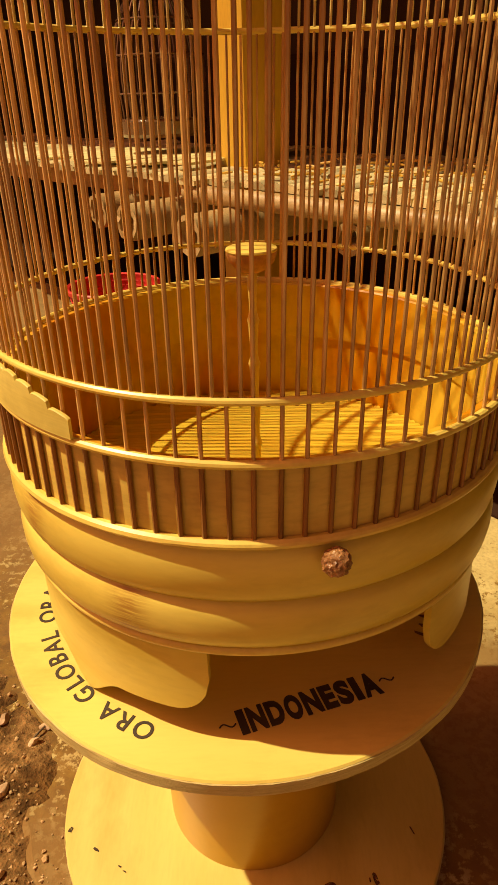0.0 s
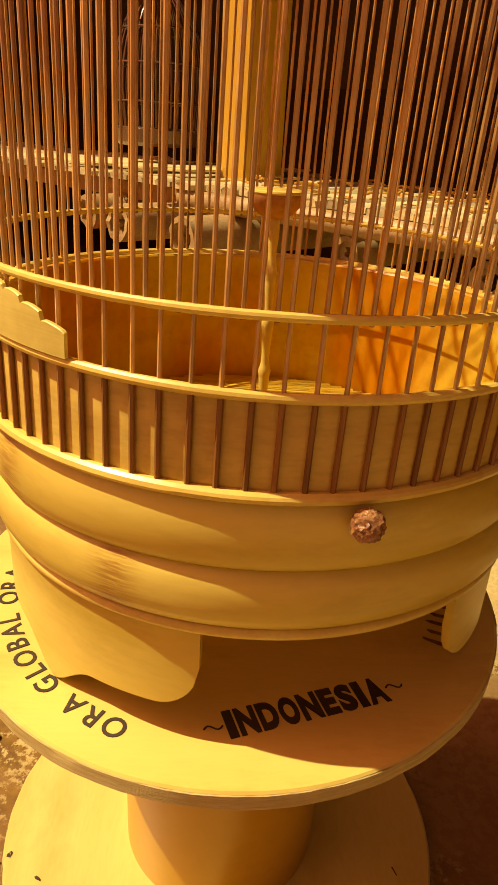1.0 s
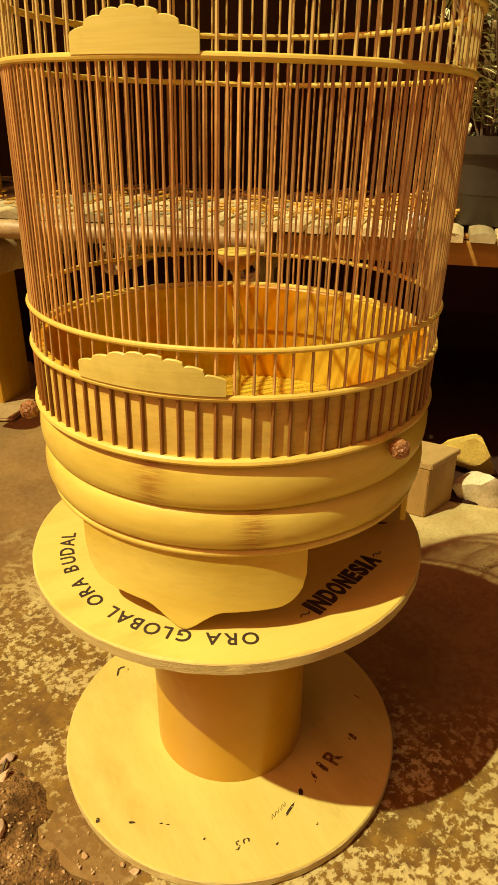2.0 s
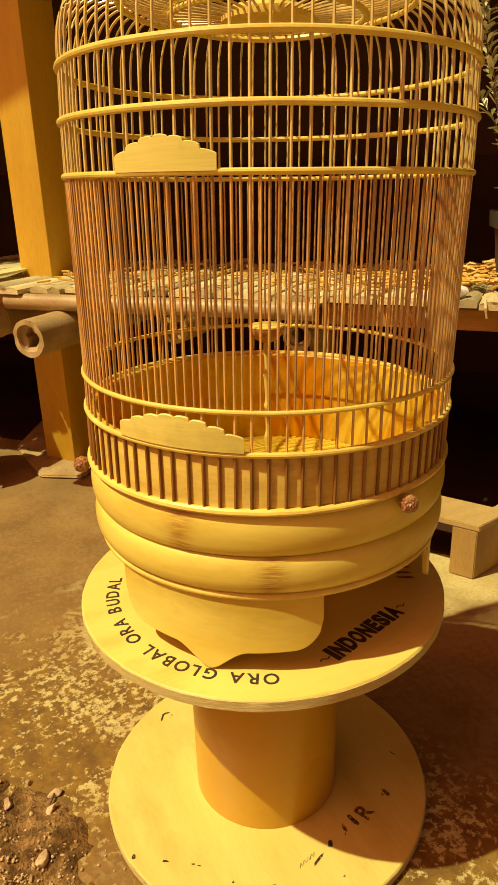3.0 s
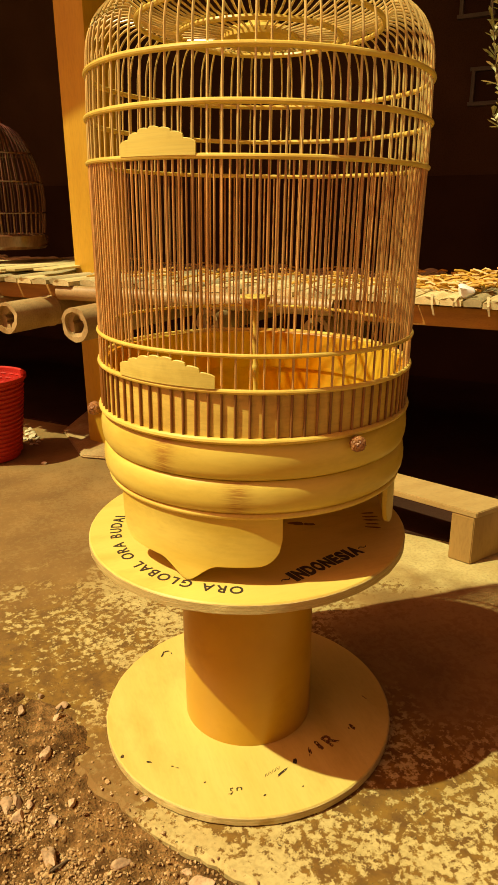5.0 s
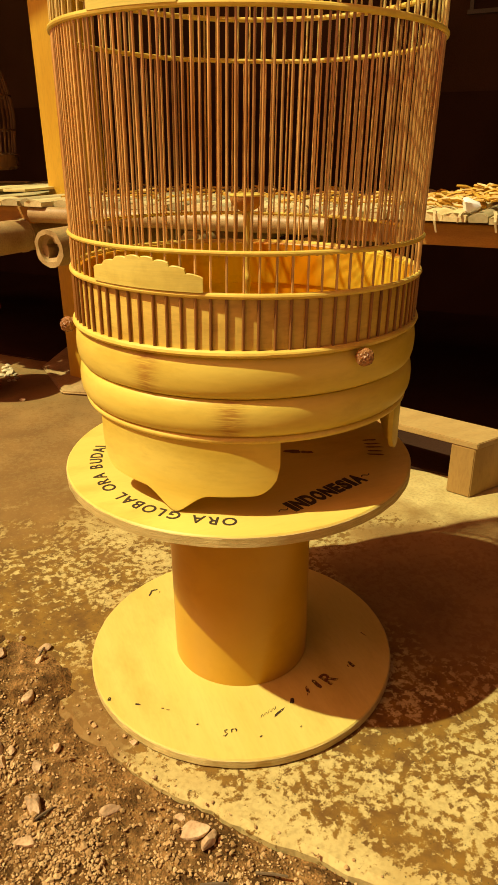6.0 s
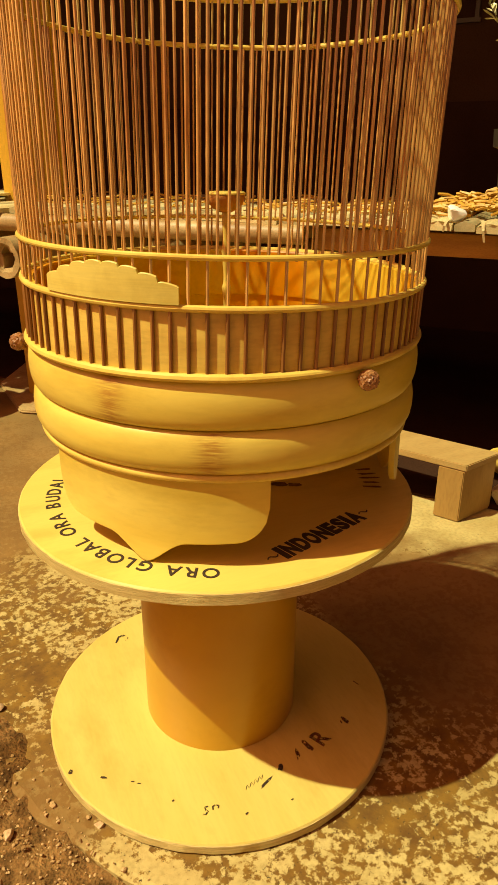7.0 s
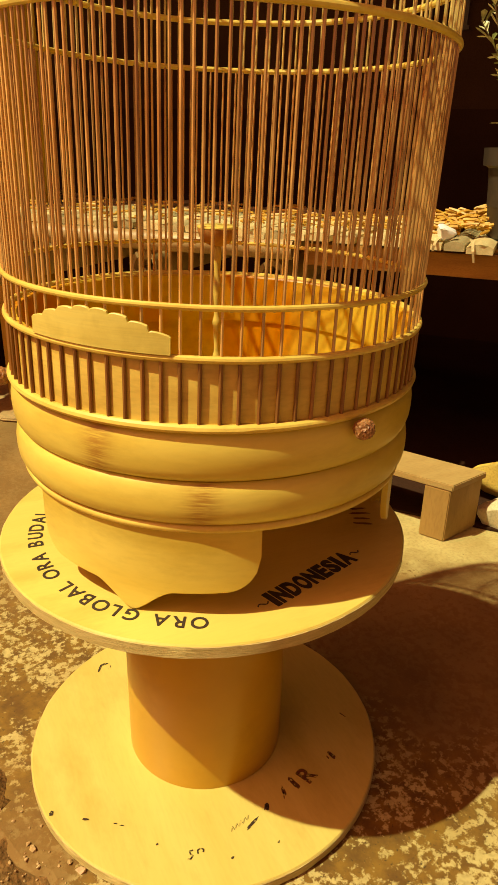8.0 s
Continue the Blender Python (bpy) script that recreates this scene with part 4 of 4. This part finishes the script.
    for curl in (((-0.004, 0.008), (-0.009, 0.007), (-0.008, 0.001), (-0.005, -0.002), (-0.009, -0.008), (-0.013, -0.007)), ((0.003, 0.000), (0.003, 0.006), (0.008, 0.009), (0.012, 0.006), (0.011, 0.001))):
        tube(bm, [mark @ Vector((x, y, 0)) for x, y in curl], 0.0009, 5)
    part("pen_mark", bm, M_WORN, low, smooth=False)
    for i, a in enumerate((-29.0, -25.5, -21.5, -18.0, -14.0)):   # an unreadable stencilled word beside the foot
        stroke(0.183 * math.cos(radians(a)), 0.183 * math.sin(radians(a)), a, 0.022 - 0.004 * (i % 2), 0.0042, M_FADED, top, 0.3394)
    for x, y, a, l, w in ((0.060, -0.037, -30, 0.022, 0.010), (0.079, -0.047, -28, 0.014, 0.007)):
        stroke(x, y, a, l, w, M_FADED, top, 0.3394)
    for i in range(9):
        stroke(-0.032 + 0.0030 * i, -0.1545 + 0.0009 * i, 100 if i % 2 else 60, 0.0055, 0.0007, M_WORN)


build_spool()


# ---- cage ----
def ang(a, r, z):
    return (CX + r * math.cos(radians(a)), CY + r * math.sin(radians(a)), z)


RADII = [(0.44, 0.2065), (0.5845, 0.2063), (0.6240, 0.2058), (0.8206, 0.2069), (0.8691, 0.2062), (0.9165, 0.2042)]


def bar_radius(z):
    for (z0, r0), (z1, r1) in zip(RADII, RADII[1:]):
        if z <= z1:
            return r0 + (r1 - r0) * (z - z0) / (z1 - z0)
    return RADII[-1][1]


def knotted(ob, angles, wide=3.9):
    """Marks the knots of a bent culm and swells it there a little."""
    at = ob.data.attributes.new("knot", "FLOAT", "POINT")
    for v in ob.data.vertices:
        a = math.degrees(math.atan2(v.co.y - CY, v.co.x - CX))
        k = max(math.exp(-(((a - b + 180) % 360 - 180) / wide) ** 2) for b in angles)
        at.data[v.index].value = k
        step = max(math.exp(-(((a - b + 180) % 360 - 180 - 1.5) / 0.8) ** 2) for b in angles)
        f = 1 + 0.0025 * step
        v.co.x, v.co.y = CX + (v.co.x - CX) * f, CY + (v.co.y - CY) * f


def build_foot(cage, centre):
    def bottom(d):
        d = abs(d)
        if d < 12:
            t = d / 12
            return 0.3397 + 0.0245 * (3 * t ** 2 - 2 * t ** 3) ** 0.8
        if d < 25:
            return 0.3642 + 0.002 * (d - 12) / 13
        t = min(1.0, (d - 25) / 9.0)
        return 0.3662 + 0.034 * (1 - math.sqrt(max(0.0, 1 - t * t)))
    bm = bmesh.new()
    cols = []
    n = 68
    for i in range(n + 1):
        d = -34 + 68 * i / n
        a, zb = centre + d, bottom(d)
        cols.append([bm.verts.new(ang(a, r, z)) for r, z in ((0.2000, 0.4290), (0.2000, zb + 0.001), (0.1992, zb), (0.1945, zb), (0.1940, zb + 0.001), (0.1940, 0.4290))])
    for A, B in zip(cols, cols[1:]):
        for j in range(6):
            bm.faces.new((A[j], B[j], B[(j + 1) % 6], A[(j + 1) % 6]))
    bm.faces.new(cols[0])
    bm.faces.new(cols[-1][::-1])
    bmesh.ops.recalc_face_normals(bm, faces=bm.faces)
    part("foot", bm, M_BAMBOO, cage, "curved bamboo foot with a pointed ogee edge")


def build_panel(cage, a0, a1, z0, peak, r, scallops):
    """A fretted board outside the bars: straight below, scalloped above."""
    bm = bmesh.new()
    n = 96
    cols = []
    for i in range(n + 1):
        t = i / n
        k = min(t * scallops, scallops - 1e-6)
        centre = (int(k) + 0.5) / scallops
        env = 0.40 + 0.60 * math.sin(math.pi * (0.55 * centre + 0.45 * t)) ** 0.9
        lobe = math.sqrt(max(0.0, 1 - (2 * (k - int(k)) - 1) ** 2))
        z1 = z0 + (peak - z0) * env * (0.915 + 0.085 * lobe)
        a = a0 + (a1 - a0) * t
        cols.append([bm.verts.new(ang(a, q, z)) for q, z in ((r, z0), (r + 0.0025, z0), (r + 0.0025, z1 - 0.0006), (r + 0.0019, z1), (r, z1))])
    for A, B in zip(cols, cols[1:]):
        for j in range(5):
            bm.faces.new((A[j], B[j], B[(j + 1) % 5], A[(j + 1) % 5]))
    bm.faces.new(cols[0])
    bm.faces.new(cols[-1][::-1])
    bmesh.ops.recalc_face_normals(bm, faces=bm.faces)
    part("fretted_panel", bm, M_PANEL, cage, "flat bamboo board with a scalloped top")


def build_cage():
    cage = thing("bird_cage", "tall round birdcage of pale bamboo bars on a bulging bamboo base", "birdcage", m=pose(CX, CY, 0.3395))
    # two bent culms, a bead below and a lip above
    bm = bmesh.new()
    lathe(bm, [(0.1990, 0.4788), (0.2022, 0.4788), (0.2056, 0.4806), (0.2076, 0.4842), (0.2090, 0.490), (0.2097, 0.498), (0.2096, 0.506), (0.2083, 0.5145), (0.2058, 0.5203), (0.2030, 0.5225), (0.1990, 0.5225)], 240, CX, CY, close=True)
    knotted(part("upper_hoop", bm, M_BAMBOO, cage, "bulging pale yellow bamboo hoop with a scratched knot"), (-141.2, 22))
    bm = bmesh.new()
    lathe(bm, [(0.1990, 0.4375), (0.2020, 0.4375), (0.2052, 0.4405), (0.2078, 0.4460), (0.2088, 0.4530), (0.2088, 0.4620), (0.2075, 0.4700), (0.2053, 0.4755), (0.2022, 0.4780), (0.1990, 0.4780)], 240, CX, CY, close=True)
    knotted(part("lower_hoop", bm, M_BAMBOO, cage, "bulging pale yellow bamboo hoop with a scratched knot"), (-116.0, 60))
    bm = bmesh.new()
    torus(bm, 0.1998, 0.4330, 0.0042, CX, CY, 160, 12)
    part("bead", bm, M_RING, cage)
    bm = bmesh.new()
    lathe(bm, [(0.2025, 0.5230), (0.2051, 0.5230), (0.2051, 0.5835), (0.2046, 0.5845), (0.2030, 0.5845), (0.2025, 0.5835)], 200, CX, CY, close=True)
    part("liner", bm, M_SHEET, cage, "upright pale bamboo sheet behind the lower bars")
    bm = bmesh.new()
    lathe(bm, [(0.1988, 0.4442), (0.1988, 0.5228), (0.2022, 0.5232), (0.2022, 0.5836), (0.1972, 0.5836), (0.1960, 0.5820), (0.1945, 0.5262), (0.1950, 0.5236), (0.1979, 0.5230), (0.1974, 0.4442)], 160, CX, CY, close=True)
    part("inner_wall", bm, M_LINER, cage, "orange-yellow bamboo wall inside the base")
    bm = bmesh.new()
    lathe(bm, [(0.0, 0.4395), (0.1978, 0.4395), (0.1978, 0.4440), (0.0, 0.4440)], 96, CX, CY)
    bmesh.ops.remove_doubles(bm, verts=bm.verts, dist=1e-6)
    part("bottom_board", bm, M_LINER, cage)
    y = -0.190
    while y < 0.190:
        half = math.sqrt(0.196 ** 2 - (abs(y) + 0.003) ** 2)
        bm = bmesh.new()
        box(bm, (2 * half, 0.0061, 0.004), pose(CX, CY + y + 0.003, 0.4545))
        part("floor_slat", bm, M_FLOOR, cage, smooth=False)
        y += 0.0066
    for b in (-0.11, 0.0, 0.11):
        bm = bmesh.new()
        box(bm, (0.010, 2 * math.sqrt(0.195 ** 2 - b * b), 0.008), pose(CX + b, CY, 0.4483))
        part("floor_batten", bm, M_LINER, cage, smooth=False)
    for c in (-135.2, -16, 104):
        build_foot(cage, c)
    for r, z, th in ((0.2070, 0.5275, 0.0043), (0.2071, 0.5845, 0.0030), (0.2070, 0.6240, 0.0025), (0.2081, 0.8206, 0.0029), (0.2074, 0.8691, 0.0031), (0.2054, 0.9165, 0.0031)):
        bm = bmesh.new()
        torus(bm, r, z, th, CX, CY)
        for v in bm.verts:
            v.co.z += 0.0007 * noise.noise((v.co.x * 9, v.co.y * 9, z * 30))
        part("ring", bm, M_RING, cage, "round rattan hoop")
    # roof: two rings and a hub
    for r, z in ((0.145, 0.9765), (0.096, 0.9640)):
        bm = bmesh.new()
        torus(bm, r, z, 0.0030, CX, CY, 96, 8)
        part("roof_ring", bm, M_RING, cage)
    bm = bmesh.new()
    lathe(bm, [(0.0, 0.9575), (0.040, 0.9575), (0.0455, 0.961), (0.0455, 0.968), (0.040, 0.972), (0.016, 0.972), (0.014, 0.983), (0.0, 0.985)], 64, CX, CY)
    part("hub", bm, M_RING, cage, "round wooden hub of the roof")
    n = 84
    rnd = random.Random(3)
    for i in range(n):
        a = -116.6 + 360 / n * i + rnd.uniform(-0.25, 0.25)
        low_bar = bmesh.new()
        tube(low_bar, [ang(a, bar_radius(z) + 0.0002, z) for z in (0.5275, 0.5555, 0.584)], 0.00172, 7)
        part("lower_bar", low_bar, M_STICKLOW, cage, "brown lower bar before the bamboo sheet")
        pts = [ang(a, bar_radius(z), z) for z in (0.584, 0.6240, 0.72, 0.819, 0.8206, 0.8691, 0.9165, 0.925)]
        for q in range(1, 11):
            t = q / 10 * math.pi / 2
            pts.append(ang(a, 0.2040 - 0.050 * (1 - max(0.0, math.cos(t)) ** 0.85), 0.925 + 0.063 * math.sin(t) ** 0.85))
        # every second bar goes on to the hub, the rest end at the inner ring
        pts += [ang(a, r, z) for r, z in (((0.145, 0.9825), (0.13, 0.976), (0.11, 0.970), (0.096, 0.9685), (0.044, 0.9655)) if i % 2 else ((0.145, 0.9825), (0.13, 0.976), (0.11, 0.970), (0.094, 0.9685)))]
        bm = bmesh.new()
        tube(bm, pts, 0.00134 * rnd.uniform(0.92, 1.08), 7)
        bar = part("bar", bm, M_STICK, cage)
        bar.data.materials.append(M_STICKTOP)   # only the part below the waist ring is stained
        for p in bar.data.polygons:
            p.material_index = 1 if p.center.z > 0.8206 else 0
        a += 180 / n + rnd.uniform(-0.3, 0.3)
        bm = bmesh.new()
        tube(bm, [ang(a, bar_radius(z), z) for z in (0.621, 0.72, 0.818)], 0.00126 * rnd.uniform(0.9, 1.1), 7)
        part("short_bar", bm, M_STICK, cage)
    build_panel(cage, -159.2, -122.8, 0.5875, 0.6185, 0.2083, 8)
    build_panel(cage, -153.9, -128.0, 0.8215, 0.8490, 0.2089, 7)
    for c in (-77.8, 166.8, 44.5):
        bm = bmesh.new()
        vs = bmesh.ops.create_icosphere(bm, subdivisions=4, radius=0.0092)["verts"]
        for v in vs:
            p = v.co * 420
            v.co *= 1 + 0.16 * noise.noise(p) + 0.10 * noise.noise(p * 2.3)
        bmesh.ops.translate(bm, vec=ang(c, 0.2185, 0.5165), verts=vs)
        part("knob", bm, M_SEED, cage, "rough brown nut-shell knob")
    # the barred part leans a little over the base
    for ob in cage.children:
        for v in ob.data.vertices:
            x, y, z = v.co
            if z > 0.5275:
                w = min(1.0, (z - 0.5275) / 0.06)
                v.co = (x + 0.0181 * (z - 0.5275), y - 0.009 * (z - 0.5275), z - 0.0008 - w * (0.015 * (x - CX) - 0.005 * (y - CY)))
    # perch stand
    bm = bmesh.new()
    prof = [(0.0, 0.455), (0.0042, 0.455)]
    for k in range(1, 60):
        z = 0.455 + 0.190 * k / 60
        bulge = sum(0.0013 * math.exp(-((z - c) / 0.0030) ** 2) for c in (0.490, 0.528, 0.566, 0.604))
        prof.append((0.0036 + bulge - 0.0005 * math.sin((z - 0.455) * 165), z))
    prof += [(0.0036, 0.646), (0.0, 0.646)]
    lathe(bm, prof, 20, CX + 0.002, CY - 0.002)
    pole = part("perch_pole", bm, M_RING, cage, "turned bamboo-jointed perch pole")
    bm = bmesh.new()
    lathe(bm, [(0.0, 0.6425), (0.006, 0.643), (0.013, 0.6465), (0.018, 0.652), (0.0200, 0.6575), (0.0200, 0.6600), (0.0, 0.6600)], 40, CX + 0.002, CY - 0.002)
    part("perch_top", bm, M_PERCH, pole, "round reddish wooden perch bowl")
    # added disc, its pale colour stands in for sun on the bowl's top
    bm = bmesh.new()
    lathe(bm, [(0.0, 0.6602), (0.0202, 0.6602), (0.0206, 0.6612), (0.0202, 0.6624), (0.0190, 0.6630), (0.0, 0.6630)], 40, CX + 0.002, CY - 0.002)
    part("perch_plate", bm, M_RING, pole, "thin pale disc standing in for the perch's sunlit top")


build_cage()


# ---- loose stones ----
def build_stones():
    rnd = random.Random(17)
    def ground_at(x, y):
        return max(dirt_height(x, y), 0.0 if slab_side(x, y) < 0.0 else -1.0)
    # place, half length, flatness
    big = ((-0.346, 0.126, 0.010, 0.7), (-0.285, 0.112, 0.010, 0.7), (-0.293, 0.085, 0.011, 0.7), (-0.321, 0.016, 0.013, 0.7), (-0.377, -0.052, 0.014, 0.7),
           (-0.362, -0.075, 0.013, 0.7), (-0.361, -0.053, 0.011, 0.8), (-0.320, -0.096, 0.011, 0.9), (-0.329, -0.152, 0.018, 0.6), (-0.291, -0.082, 0.009, 0.8),
           (-0.249, -0.200, 0.014, 0.9), (-0.159, -0.260, 0.018, 0.5), (-0.146, -0.282, 0.014, 0.9), (-0.172, -0.236, 0.008, 0.8), (-0.345, -0.196, 0.012, 0.8),
           (-0.197, -0.119, 0.007, 0.8), (-0.347, -0.063, 0.007, 0.8), (-0.314, 0.151, 0.008, 0.7), (-0.30, -0.32, 0.012, 0.7), (-0.39, -0.27, 0.014, 0.7),
           (-0.42, -0.15, 0.012, 0.7), (-0.44, 0.03, 0.011, 0.7), (-0.22, -0.34, 0.010, 0.7), (-0.10, -0.385, 0.010, 0.7))
    for i, (x, y, s, flat) in enumerate(big):
        bm = bmesh.new()
        rock_mesh(bm, (0, 0, 0), (s * 1.25, s * 0.8, s * flat), 40 + i, 11, 3)
        ob = tagged(part("stone", bm, M_STONE), "small broken pale stone lying on the dirt", "stone", "stones on the dirt")
        ob.matrix_basis = pose(x, y, ground_at(x, y) + 0.32 * s * flat)
    ico = bmesh.new()
    bmesh.ops.create_icosphere(ico, subdivisions=1, radius=1.0)
    corners = [v.co.copy() for v in ico.verts]
    sides = [[v.index for v in f.verts] for f in ico.faces]
    ico.free()
    verts, faces = [], []
    for i in range(135000):
        x, y = rnd.uniform(-0.72, 0.12), rnd.uniform(-0.72, 0.27)
        d = slab_side(x, y)
        if d < 0.004 - (0.05 if y > -0.12 else 0.02) * rnd.random() ** 3 or rnd.random() > (0.3 + 0.7 * (noise.noise((x * 11, y * 11, 9)) > -0.1)) * max(0.22, min(1.0, (d - 0.01) / 0.08)):
            continue
        s = 0.0009 + 0.0021 * rnd.random() ** 2.2 + 0.003 * rnd.random() ** 30
        z = ground_at(x, y) + 0.35 * s
        q = Euler((rnd.uniform(-0.5, 0.5), rnd.uniform(-0.5, 0.5), rnd.uniform(0, 6))).to_matrix()
        shape = Vector((rnd.uniform(0.8, 1.5), rnd.uniform(0.7, 1.1), rnd.uniform(0.5, 0.9)))
        k = len(verts)
        for c in corners:
            f = s * rnd.uniform(0.6, 1.1)
            p = q @ Vector((c.x * shape.x * f, c.y * shape.y * f, c.z * shape.z * f))
            verts.append((p.x + x, p.y + y, p.z + z))
        faces += [[a + k for a in f] for f in sides]
    me = bpy.data.meshes.new("gravel")
    me.from_pydata(verts, [], faces)
    me.materials.append(M_GRAVEL)
    tagged(new("gravel", me), "fine gravel and crumbs on the dirt", "gravel", kind="stuff")
    for i, (x, y, a, l) in enumerate(((-0.3215, -0.168, 22, 0.042), (-0.16, -0.33, -20, 0.03), (-0.10, -0.345, -30, 0.035), (-0.29, 0.10, 60, 0.03))):
        bm = bmesh.new()
        z = ground_at(x, y) + 0.004
        d = Vector((math.cos(radians(a)), math.sin(radians(a)), 0.03)) * l / 2
        c = Vector((x, y, z))
        tube(bm, [c - d, c + Vector((0, 0, 0.001)), c + d], [0.0016, 0.0018, 0.0013], 6)
        tagged(part("twig", bm, M_STEM), "thin dry twig lying on the dirt", "twig", "twigs on the dirt")


build_stones()
